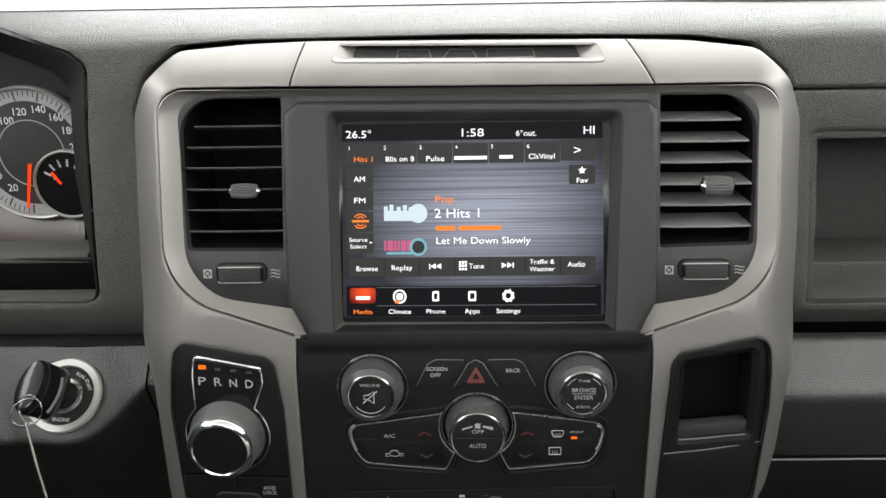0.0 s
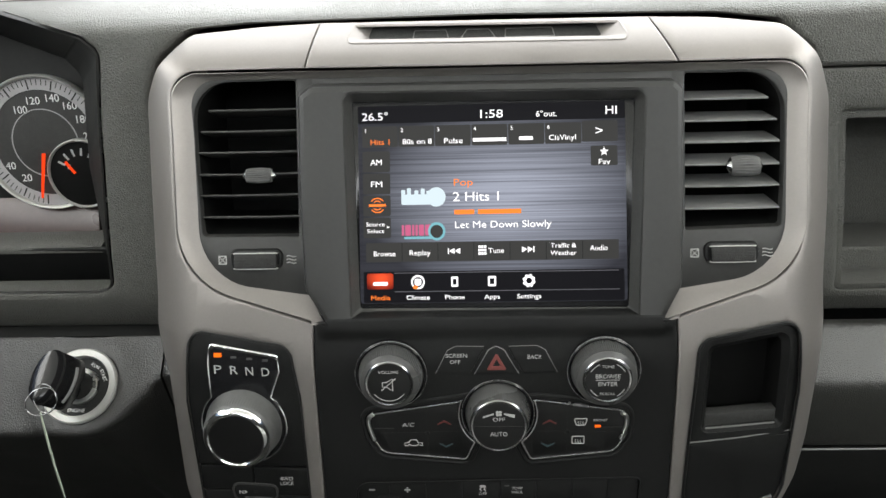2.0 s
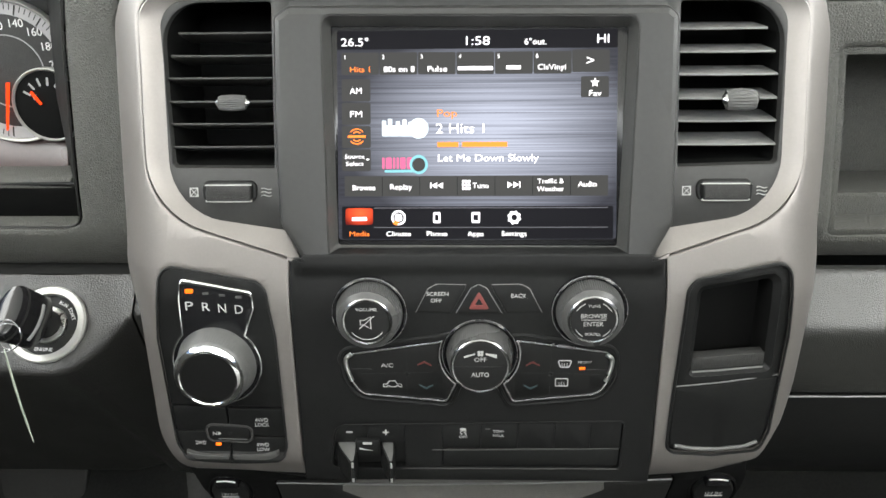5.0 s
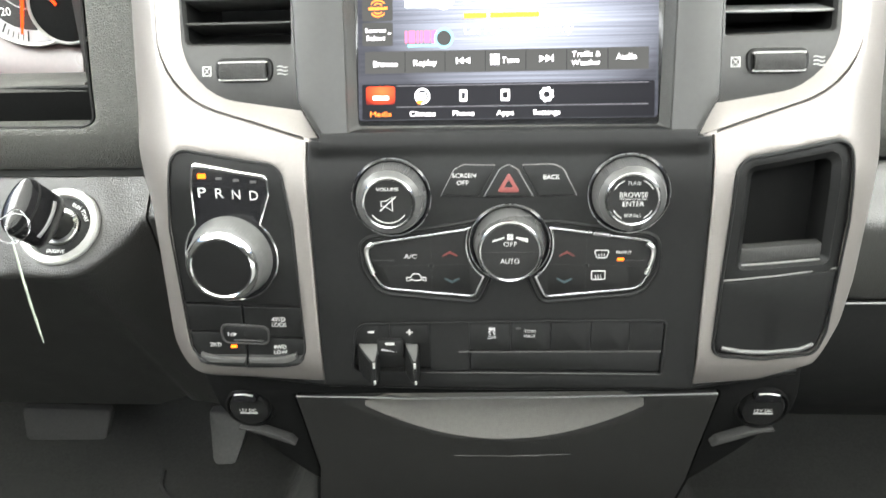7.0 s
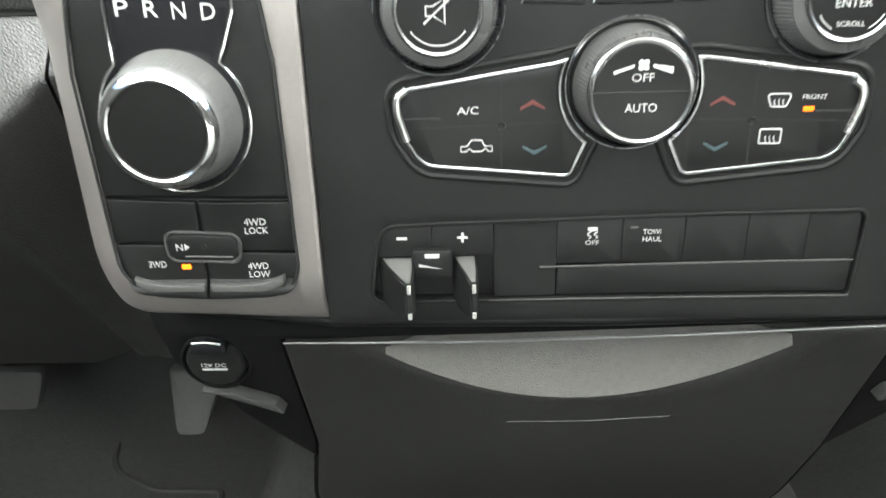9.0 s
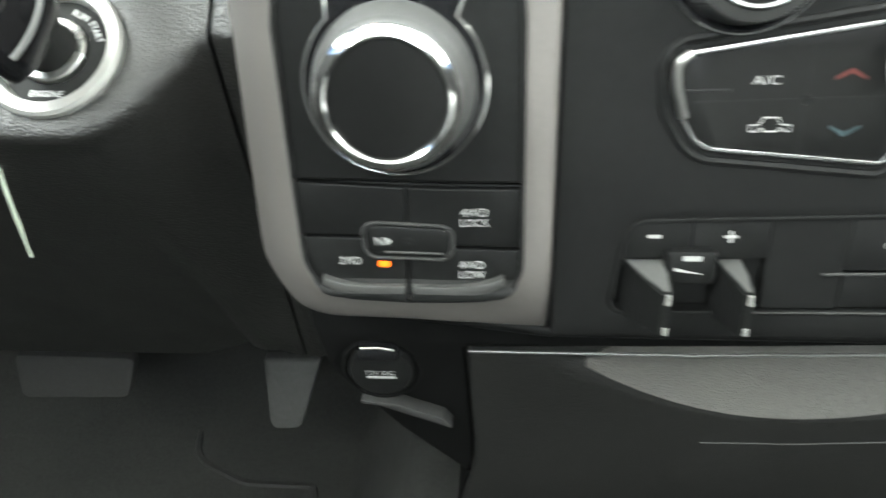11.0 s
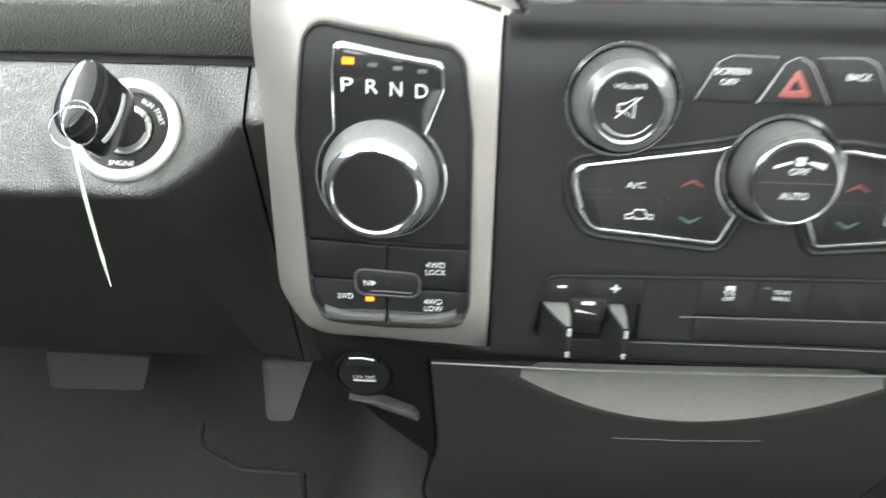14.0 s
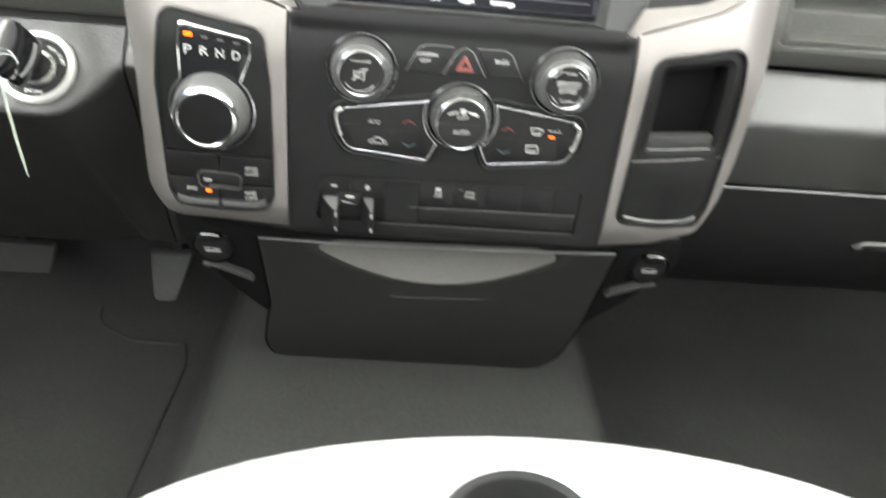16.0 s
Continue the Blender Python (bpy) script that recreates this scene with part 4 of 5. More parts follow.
for x0, x1 in ((-97.5, -83), (-67, -57)):
    lever, w = bmesh.new(), x1 - x0
    plan = [(x0, -3), (x1, -3), (x1 + 0.6, 6), (x1 + 0.2, 13.4), (x1 - 2.6, 14), (x1 - 0.52 * w, 8), (x0 + 0.2 * w, 2.5)]
    rows_v = [[lever.verts.new((x, z - (0.34 * max(0, d) if z > 380 else 0.1 * d), d)) for x, d in plan] for z in (368.4, 388.2)]
    ring_faces(lever, *rows_v)
    for r in rows_v:
        lever.faces.new(r)
    bmesh.ops.bevel(lever, geom=lever.edges[:], offset=0.7, segments=2, affect="EDGES")
    lv = part("squeeze_lever", lever, BLACK, row, "black squeeze lever", face)
    # Top face laid over in grey: sheen from above put into the colour.
    cap_bm = bmesh.new()
    rim = inset(ccw(plan), 0.9)
    rows_v = [[cap_bm.verts.new((x, z - 0.34 * max(0, d), d)) for x, d in rim] for z in (388.0, 388.5)]
    ring_faces(cap_bm, *rows_v)
    cap_bm.faces.new(rows_v[1])
    part("lever_top", cap_bm, LIP, lv, "top face painted pale for the light on it", face)
    # Short silver tubes stand in for glints at the tip's top and bottom.
    for z0, z1 in ((379.6, 383.0), (368.2, 370.6)):
        part("lever_glint", tube([(x1 - 1.1, z0, 14.0), (x1 - 1.1, z1, 14.0)], 0.85, False, 8), RING, lv, "glint modelled on the lever edge", face)

# ---- gear selector ----
gear = thing("gear_selector", "black rotary gear selector with chrome dial, set in silver trim", "gear selector", face(-170, 416, 0))
part("selector_plate", plate(rpoly([(-203.5, 516.2, 8), (-136.6, 506.2, 10), (-132.1, 470, 20), (-131.2, 416.5, 1), (-207.9, 418.2, 1), (-209, 468, 20)]), [], -10, -1.0, 1.2), BLACK, gear, "", face)
part("plate_rim", tube([(x, z, -0.2) for x, z in inset(ccw(GEAR), 0.2)], 0.7, True, 6), DARK, gear, "", face)
c_g = (-172, 450)
key_arc = [(x, z, 0) for x, z in circle(*c_g, 29.3, 34, 46, -226)]
keyhole = rpoly([(-190.5, 509, 3), (-144.8, 501, 3), (-144.4, 490, 5), *key_arc, (-192, 496, 6)])
part("display_window", plate(inset(ccw(keyhole), 0.4), [], -3, -0.4, 0.3), GLOSS, gear, "", face)
part("chrome_outline", tube([(x, z, -0.2) for x, z in keyhole], 0.75, True, 8), CHROME, gear, "thin chrome outline", face)
part("chrome_lintel", plate([(-189.5, 509), (-145, 501.2), (-145, 498), (-148.5, 499.6), (-186.5, 506.3), (-190, 505)], [], -1, 0.7, 0.5), CHROME, gear, "", face)
for body, x, z in (("P", -186, 491.6), ("R", -175.2, 491.0), ("N", -164.4, 490.2), ("D", -153.6, 489.6)):
    part("lettering", lift(text_bm(body, x, z, 6.0, 5.2, 0.12), -0.35), PRINT, gear, "", face)
part("park_lamp", block(-187.6, -182.4, 500.0, 502.8, -0.6, 0.0, 0.2, 0.5), AMBER, gear, "lit amber lamp", face)
for x in (-174.5, -163.8, -153.2):
    part("dark_lamp", block(x - 2, x + 2, 499.0 - 0.1 * (x + 174), 500.6 - 0.1 * (x + 174), -0.6, -0.2, 0.1, 0.4), CHAR, gear, "", face)
where = at(*c_g, 0, 0.0)
dial = part("dial", lathe([(26.5, -0.5), (26.0, 1.5), (24.8, 4), (24.0, 13), (23.3, 15.4), (22.5, 16.9), (21.9, 17.6)], 160, 0.28, (2, 3, 4), False), EDGE, gear, "ribbed grey rotary dial", where)
part("chrome_ring", lathe([(22.2, 17.2), (21.8, 18.3), (20.4, 19.6), (18.9, 20.1), (18.1, 19.6), (18.0, 18.4)], 80, cap=False), CHROME, dial, "polished chrome ring", where)
part("cap", lathe([(18.3, 18), (18.1, 18.7), (17.4, 19.2), (10, 19.6), (0.2, 19.7)], 64), CAP, dial, "flat satin black cap", where)

# ---- drive mode switches ----
drive = thing("drive_mode_switch", "black four-button drive mode switch below the gear dial", "switch panel", face(-170, 373, 0))
part("switch_base", plate(inset(ccw(rpoly([(-208, 417.5, 1), (-131, 415.5, 1), (-130.6, 373.2, 15), (-170, 372, 20), (-207, 374, 19)])), 0.4), [], -9, -4.5, 0.2), DARK, drive, "", face)
buttons = (
    ([(-207.6, 397.8, 1), (-170.8, 397.2, 0.6), (-170.8, 415.2, 0.6), (-207.6, 417.2, 0.8)], []),
    ([(-169.8, 396.8, 0.6), (-155, 396.2, 1), (-153.6, 393.6, 1), (-131.6, 392.8, 1), (-131.4, 414.4, 0.8), (-169.8, 415.2, 0.6)], [("4WD", -147, 406.4, 3.0, 9.0), ("LOCK", -147, 402.6, 2.8, 9.6)]),
    ([(-207.2, 396.8, 1), (-170.9, 396.2, 0.6), (-170.9, 373.0, 0.6), (-206.4, 374.8, 18)], [("2WD", -191, 387.8, 3.0, 7.6)]),
    ([(-169.9, 395.8, 0.6), (-156, 395.2, 1), (-153.6, 392.6, 1), (-131.7, 391.8, 1), (-131.3, 374.0, 14), (-169.9, 373.0, 0.6)], [("4WD", -148, 386.6, 3.0, 8.6), ("LOW", -148, 382.8, 2.8, 8.8)]),
)
for loop, rows in buttons:
    bm = cut(plate(rpoly(loop), [], -5, -1.6, 0.7), (), (380.5, 379, 377.5, 376))
    for v in bm.verts:
        if v.co.z > -3:
            v.co.z += 3.4 * max(0, min(1, (380.5 - v.co.y) / 4.0))
    b = part("drive_button", bm, BLACK, drive, "", face)
    for body, x, z, cap, w in rows:
        part("lettering", lift(text_bm(body, x, z, cap, w, 0.12), -1.42), PRINT, b, "", face)
NEUTRAL = rpoly([(-184.5, 390, 4), (-155.5, 389.4, 4), (-154.8, 400.6, 4), (-185.5, 402.0, 4)])
neutral = part("neutral_button", plate(NEUTRAL, [], -5, -0.4, 1.1), BLACK, drive, "", face)
part("button_rim", tube([(x, z, -1.2) for x, z in inset(ccw(NEUTRAL), -0.7)], 0.75, True, 8), RUBBER, neutral, "", face)
part("lettering", lift(text_bm("N", -180, 395.9, 3.0, 2.8, 0.12), -0.4), PRINT, neutral, "", face)
part("arrow_mark", plate([(-177.8, 394.4), (-175.6, 395.9), (-177.8, 397.4)], [], -0.4, -0.28, 0), PRINT, neutral, "", face)
part("lamp_hole", plate(circle(-169.6, 396.0, 1.3, 16), [circle(-169.6, 396, 0.8, 16)], -0.4, -0.2, 0), DARK, neutral, "", face)
part("button_ridge", tube([(-178, 391.7, -0.3), (-158, 391.4, -0.3)], 0.45), CHAR, neutral, "", face)
# Lip in a paler plastic than the buttons, standing in for their lower highlight.
for lo, hi in ((-201, -171.6), (-168.9, -137)):
    xs = [lo + (hi - lo) * i / 14 for i in range(15)]
    bend = [7.5 * (abs(x + 169.3) / 35) ** 5 for x in xs]
    loop = [(x, 374.4 + b) for x, b in zip(xs, bend)] + [(x, 379.2 + 0.75 * b) for x, b in reversed(list(zip(xs, bend)))]
    part("button_lip", plate(loop, [], -3, 1.7, 0.9), CHAR, drive, "lower lip of the buttons, painted paler for the light it catches", face)
part("drive_lamp", block(-180.9, -176.9, 385.4, 387.6, -1.7, -1.2, 0.2, 0.6), AMBER, drive, "lit amber lamp", face)

# ---- storage pocket ----
cub = thing("storage_cubby", "black open phone pocket with small door in silver trim", "storage pocket", face(162, 383, 0))
POCKET = rpoly([(139.8, 443.5, 3), (187, 447.5, 3), (186.5, 508, 4), (141, 500, 4)])
POCKET_RIM = inset(ccw(rpoly([(136.5, 440, 5), (190.5, 444.5, 5), (190, 512.5, 6), (137.5, 503.5, 6)])), 0)
part("cubby_rim", tube([(x, z, 0.2) for x, z in inset(ccw(CUBBY), 0.3)], 1.0, True, 6), BLACK, cub, "", stack)
part("cubby_face", cut(plate(inset(ccw(CUBBY), 0.6), [POCKET_RIM], -14, -2.2, 1.2, 0.8), (140, 170, 190), GRID_Z), BLACK, cub, "", stack)
slope_bm = bmesh.new()
ring_faces(slope_bm, *[[slope_bm.verts.new((x, z, d)) for x, z in loop] for loop, d in ((inset(POCKET_RIM, -0.6), -2.6), (inset(ccw(POCKET), -0.4), -7.0))])
part("pocket_border", solid(slope_bm, 0.8), BLACK, cub, "black border sloping into the pocket", face)
part("pocket_wall", plate(inset(ccw(POCKET), -1.2), [inset(ccw(POCKET), 0.2)], -30, -7, 0.2), NEAR_BLACK, cub, "", face)
part("pocket_back", plate(inset(ccw(POCKET), -0.5), [], -32, -30, 0.2), NEAR_BLACK, cub, "", face)
lip_ob = part("pocket_lip", plate(rpoly([(139.6, 443.4, 1.5), (186.8, 447.4, 1.5), (186.8, 456.4, 1), (139.6, 452.6, 1)]), [], -14, -5.6, 1.0), RUBBER, cub, "charcoal retaining lip of the pocket", face)
part("lip_edge", tube([(140.5, 442.6, -4.6), (163, 444.4, -4.6), (186, 446.6, -4.6)], 0.6), LIP, lip_ob, "thin pale edge", face)
part("door_gap", tube([(128.6, 433.4, -1.6), (160, 437, -1.6), (197.4, 441.4, -1.6)], 0.5), LIP, cub, "", stack)
door = part("pocket_door", cut(plate(rpoly([(129.2, 386, 7), (160, 383.5, 20), (188, 387.5, 8), (194, 402, 10), (197, 440.4, 1), (129.4, 432.4, 1)]), [], -3, -1.0, 0.8), (140, 170, 190), GRID_Z), BLACK, cub, "", stack)
# Pull edge in paler plastic than the door: the light it catches, painted.
part("door_edge", tube([(133, 388.6, -0.2), (145, 386.6, 0.0), (162, 386.2, 0.0), (180, 388.2, 0.0), (188, 392, -0.2)], 1.4), EDGE, door, "lower pull edge, painted paler for light", stack)

# ---- dashboard body ----
def pad(x, z, d):
    """The dashboard's padded face: nearly upright, rolled back at the top and turned under at the bottom."""
    y = 86 + 14 * max(0, min(1, (x - 150) / 90)) + 0.02 * max(0, abs(x) - 400)
    y += 110 * ((z - 704) / 29) ** 2.4 if z > 704 else 0
    y += 0.010 * max(0, 524 - z) ** 2
    return Vector((x, y - d, z)) / 1000


PAD_Z = (484, 490, 497, 504, 511, 518, 524, 560, 620, 671, 700, 706, 712, 716, 720, 723, 726, 728, 730, 731.5)
PAD_X = (-500, -400, -330, -300, -270, -240, 150, 170, 190, 210, 240, 300, 400, 500)
dash = thing("dashboard", "charcoal grained vinyl dashboard body across the cab", "dashboard", (0, 0.1, 0.48), "structure")
CLUSTER = rpoly([(-640, 516.5, 12), (-302, 516.5, 8), (-290, 520, 9), (-288.5, 545, 20), (-279, 646, 30), (-272, 695, 10), (-284, 705, 8), (-330, 718, 30), (-362, 724, 30), (-640, 726, 60)])
SHELF = rpoly([(263, 503, 6), (640, 507, 8), (640, 640, 10), (248, 639, 6), (256, 570, 10)])
pad_bm = plate(rpoly([(-760, 482, 1), (-238, 480, 1), (-238, 476, 1), (-239, 476, 0), (-241, 662, 20), (-231, 689, 20), (-208, 707.5, 16), (-165, 710.5, 30), (0, 712, 40), (150, 709.5, 30), (196, 704, 16), (222, 683, 10), (227, 671.2, 2), (760, 671.2, 1), (760, 733, 1), (-760, 733, 1)]), [CLUSTER], -30, 0, 3.5, 5.0)
part("upper_pad", cut(pad_bm, PAD_X, PAD_Z), VINYL, dash, "", pad, 50)
right_bm = plate(rpoly([(228, 670, 3), (226, 582, 40), (221, 519, 20), (214, 482, 1), (760, 482, 1), (760, 670, 3)]), [SHELF], -30, -1.5, 1.5, 5.5)
part("passenger_panel", cut(right_bm, PAD_X, PAD_Z), VINYL, dash, "", pad, 50)
part("top_sheet", mm(solid(sweep([(188, 733), (260, 732), (420, 726), (640, 715), (760, 700)], [x * 40 for x in range(-19, 20)]), 4)), VINYL, dash)
shelf = part("open_shelf", plate(inset(ccw(SHELF), -2), [inset(ccw(SHELF), 4.5)], -110, -5, 1), VINYL, dash, "open passenger shelf", pad)
part("shelf_back", plate(inset(ccw(SHELF), 2), [], -114, -110, 0.5), VINYL, dash, "", pad)
part("shelf_step", block(258, 640, 500, 526, -108, -42, 3, 1), VINYL, dash, "", lambda x, z, d: pad(x, max(z, 524), d) + Vector((0, 0, min(0, z - 524))) / 1000)

# ---- instrument cluster ----
cluster = thing("instrument_cluster", "instrument cluster with silver-ringed speedometer, needle at rest", "gauge cluster", (-0.36, 0.15, 0.53))
hood, wall_bm = bmesh.new(), bmesh.new()
mouth = ccw(CLUSTER)
deep = [(x - 44 if x > -400 else x, 430 + (z - 521) * (713 - 430) / (722 - 521)) for x, z in mouth]
for i in range(len(mouth)):
    k = (i + 1) % len(mouth)
    side = min(mouth[i][0], mouth[k][0]) > -307 and min(mouth[i][1], mouth[k][1]) < 715
    target = wall_bm if side else hood
    target.faces.new([target.verts.new((*p, d)) for p, d in ((mouth[i], -2), (mouth[k], -2), (deep[k], -64), (deep[i], -64))])
for mesh_b, mat, label in ((hood, BLACK, "deep matt black hood"), (wall_bm, DARK, "dark grey side wall")):
    bmesh.ops.remove_doubles(mesh_b, verts=mesh_b.verts[:], dist=1e-4)
    part("hood", solid(mesh_b, 1.5), mat, cluster, label, pad)
part("hood_riser", block(-640, -308, 440, 541, -46, -39, 1.5, 3), DARK, cluster, "", pad)
part("hood_ledge", mm(solid(sweep([(127, 536), (126, 540), (128, 542.5), (138, 545.5), (152, 548)], [-640, -400, -316, -314]), 2)), VINYL, cluster, "pale-lit grained ledge below the dials", None, 60)
part("lower_lens", mm(solid(sweep([(150, 547), (156, 571), (160, 575)], [-640, -400, -326]), 2)), BROWN, cluster, "reddish tinted lens band", None, 60)
part("cluster_rear_wall", block(-660, -270, 520, 724, -85, -80, 1, 3), DARK, cluster, "", flat(90))
dial_y = lambda x, z, d: flat(152)(x + 1, z - 3, d)
c_d = (-359.5, 625)
dial_ob = part("speedometer", plate(circle(*c_d, 52, 64), [], -6, 0, 0.4), RUBBER, cluster, "black speedometer face", dial_y)
part("dial_ring", lathe([(54.5, -4), (54.5, 3), (53.4, 4.6), (52.2, 3.6), (51.6, 0.2)], 72, cap=False), RING, dial_ob, "chrome ring", lambda x, z, d: dial_y(x + c_d[0], z + c_d[1], d))
part("scale_band", plate(circle(*c_d, 51.4, 72), [circle(*c_d, 42.5, 72)], 0, 0.5, 0), DIAL_WHITE, dial_ob, "silver graduated band", dial_y)
part("inner_ring", plate(circle(*c_d, 27.6, 60), [circle(*c_d, 26.8, 60)], 0, 0.4, 0), DIAL_WHITE, dial_ob, "", dial_y)
part("dial_hub", plate(circle(*c_d, 26.2, 60), [], 0, 0.6, 0.3), RUBBER, dial_ob, "", dial_y)
for k in range(57):
    a = radians(262 - 4.7 * k)
    r0, w = (43.2, 0.55) if k % 5 == 0 else (46.2, 0.3)
    t = plate([(r0, -w), (50.8, -w), (50.8, w), (r0, w)], [], 0.5, 0.7, 0)
    part("graduation", move(t, *c_d, 0, math.degrees(a)), DARK, dial_ob, "", dial_y)
for body, x, z, w in (("20", -380.5, 596.8, 7.4), ("40", -392, 607, 7.4), ("100", -375.5, 652, 9.6), ("120", -364, 659, 9.8), ("140", -348, 660.8, 9.8), ("160", -334.8, 654.4, 9.8), ("180", -326, 643.6, 9.8), ("200", -321.8, 630, 9.8)):
    part("number", lift(text_bm(body, x, z, 6.0, w * 1.1, 0.15), 0.2), DIAL_PRINT, dial_ob, "", dial_y)
part("needle", plate([(-362.6, 617), (-359.8, 617), (-368.4, 580), (-370, 580)], [], 2.5, 3.6, 0.2), NEEDLE, dial_ob, "lit red needle pointing down", dial_y)
c_s = (-331, 600)
fuel = part("fuel_gauge", plate(circle(*c_s, 26.5, 48), [], -2, 5, 0.4), NEAR_BLACK, cluster, "small black fuel gauge", dial_y)
part("dial_ring", lathe([(28.4, 0), (28.4, 6), (27.4, 7), (26.2, 5.2)], 56, cap=False), RING, fuel, "chrome ring", lambda x, z, d: dial_y(x + c_s[0], z + c_s[1], d))
part("needle", plate([(-343.6, 609.6), (-342, 611), (-335.5, 601.4), (-337, 600.2)], [], 6, 7, 0.2), NEEDLE, fuel, "lit red needle", dial_y)
for k in range(5):
    a = radians(150 - 22 * k)
    part("graduation", move(plate([(15, -0.8), (21, -0.8), (21, 0.8), (15, 0.8)], [], 5, 5.3, 0), *c_s, 0, math.degrees(a)), PRINT, fuel, "", dial_y)
part("fuel_mark", lift(text_bm("E", -341, 606, 4.0, 3.0, 0.15), 5.1), PRINT, fuel, "", dial_y)


# ---- knee panel, ignition and key ----
C_IGN = (-311.5, 453)


def knee(x, z):
    """Depth of the knee panel (mm): bulging out below its top edge, then turned under; a boss round the ignition."""
    edge = 424 + 33 * max(0, min(1, (min(x, -252) + 300) / 46)) ** 1.6
    y = 57 + 0.83 * (max(z, edge) - 453) + (0.8 - 0.4 * max(0, min(1, (x + 300) / 46))) * bell(edge - z, 3)
    r = math.hypot(x - C_IGN[0], (z - C_IGN[1]) * 1.3)
    return y - 3.5 * max(0, 1 - (r / 46) ** 8) + 2 + 9 * max(0, min(1, (26 - r) / 5))


def hem(x, z):
    """The lower edge of the panel rises beside the centre stack."""
    return z if z > 300 else 300 - (300 - z) * (1 - 0.46 * max(0, min(1, (x + 340) / 70)))


knee_ob = thing("knee_panel", "black grained knee panel under the instrument cluster", "dashboard panel", (-0.45, 0.1, 0.25), "structure")
zs = [482, 481, 478] + [474 - 3 * k for k in range(28)] + [380, 365, 345, 320, 300, 277, 248, 220]
bm, prev = bmesh.new(), None
for x in [-760, -680, -600, -540, -500, -460, -430] + [-420 + 6 * k for k in range(28)] + [-256, -252.6]:
    line = [bm.verts.new((x, knee(x, z), z)) for z in (hem(x, z) for z in zs)]
    if prev:
        for k in range(len(zs) - 1):
            bm.faces.new((prev[k], prev[k + 1], line[k + 1], line[k]))
    prev = line
part("panel_skin", mm(solid(bm, 3)), KNEE, knee_ob, "", None, 60)
bm, prev = bmesh.new(), None
for x in (-251.2, -250.6, -245, -240, -230, -224, -214):
    back = 1.0 if x == -251.2 else 0
    line = [bm.verts.new((x, knee(-252, z) + back, z)) for z in (hem(x, z) for z in zs)]
    if prev:
        for k in range(len(zs) - 1):
            bm.faces.new((prev[k], prev[k + 1], line[k + 1], line[k]))
    prev = line
part("end_panel", mm(solid(bm, 3)), KNEE, knee_ob, "", None, 60)
part("top_gap", mm(sweep([(82, 482.5), (105, 482), (140, 478)], [-760, -500, -214])), DARK, knee_ob)

ign = thing("ignition_switch", "ignition switch with a silver ring in the knee panel", "ignition switch", (C_IGN[0] / 1000, 0.06, C_IGN[1] / 1000))


def ign_at(x, z, d):
    return Vector((C_IGN[0] + x, 56 + 0.64 * z - 0.77 * d, C_IGN[1] + 0.77 * z + 0.64 * d)) / 1000


part("silver_ring", lathe([(28.8, -4), (28.6, 2.4), (27.4, 3.8), (23.0, 3.2), (22.3, 1.5), (22.0, -4)], 64), RING, ign, "broad satin silver ring", ign_at)
part("lock_face", lathe([(22.4, -4), (22.2, -1.5), (14, -0.6), (13.4, -2), (0.3, -2)], 56), DARK, ign, "", ign_at)
part("lock_cylinder", lathe([(13.6, -2), (13.6, 1.4), (12.9, 2.2), (10.4, 2.4)], 48, cap=False), SATIN, ign, "bright metal lock cylinder", ign_at)
for body, a, w in (("RUN", 62, 7), ("START", 28, 10), ("ENGINE", 268, 13)):
    t = text_bm(body, 0, 17.8 if a < 180 else -17.8, 2.6, w, 0.12)
    part("lettering", lift(move(t, 0, 0, 0, a - 90 if a < 180 else a - 270), -0.8), DIAL_PRINT, ign, "", ign_at)

key = thing("car_key", "black plastic car key standing in the ignition", "key", ign_at(0, 0, 6))
KEY_TURN = -12


def key_at(x, z, d):
    c, s = math.cos(radians(KEY_TURN)), math.sin(radians(KEY_TURN))
    return ign_at(x * c - z * s - 0.08 * d, x * s + z * c, d)


part("key_barrel", lathe([(10, -2), (10, 14), (9, 17), (7, 18)], 40), DARK, key, "", key_at)
HEAD = [(9.6 * math.cos(radians(a)), 19.5 * math.sin(radians(a)) - 1.5) for a in range(0, 360, 9)]
part("key_head", plate(HEAD, [], 13, 46, 4.5), GLOSS, key, "rounded black key head", key_at)
part("head_band", plate(inset(HEAD, -0.4), [], 38.5, 40.5, 0.8), DARK, key, "", key_at)
part("side_insert", tube([(9.3 * math.cos(radians(a)), 19.2 * math.sin(radians(a)) - 1.5, 24) for a in range(-46, 41, 6)], 1.5, False, 8), SLAT, key, "pale grey inlay", key_at)
HOOP = Vector((-0.3070, 0.004, 0.4715))
ring = thing("key_ring", "thin bright wire key ring on the key", "key ring", HOOP)
for tilt, r, side, down in ((0.25, 9.4, 0, 0), (-0.5, 8.8, -2.5, -2)):
    hoop = [(side + r * math.cos(radians(10 * i)), down + r * math.sin(radians(10 * i)), tilt * r * math.cos(radians(10 * i))) for i in range(36)]
    part("hoop", tube(hoop, 0.32, True, 6), SMOKE, ring, "", lambda x, z, d: HOOP + Vector((x, -d + 0.3 * z, z)) / 1000)
tag_top, tag_end = Vector((-0.312, 0.0033, 0.4609)), Vector((-0.307, 0.0032, 0.3895))
tag = thing("key_tag", "narrow clear green plastic strip hanging from the key ring", "key tag", tag_end)
bm, prev = bmesh.new(), None
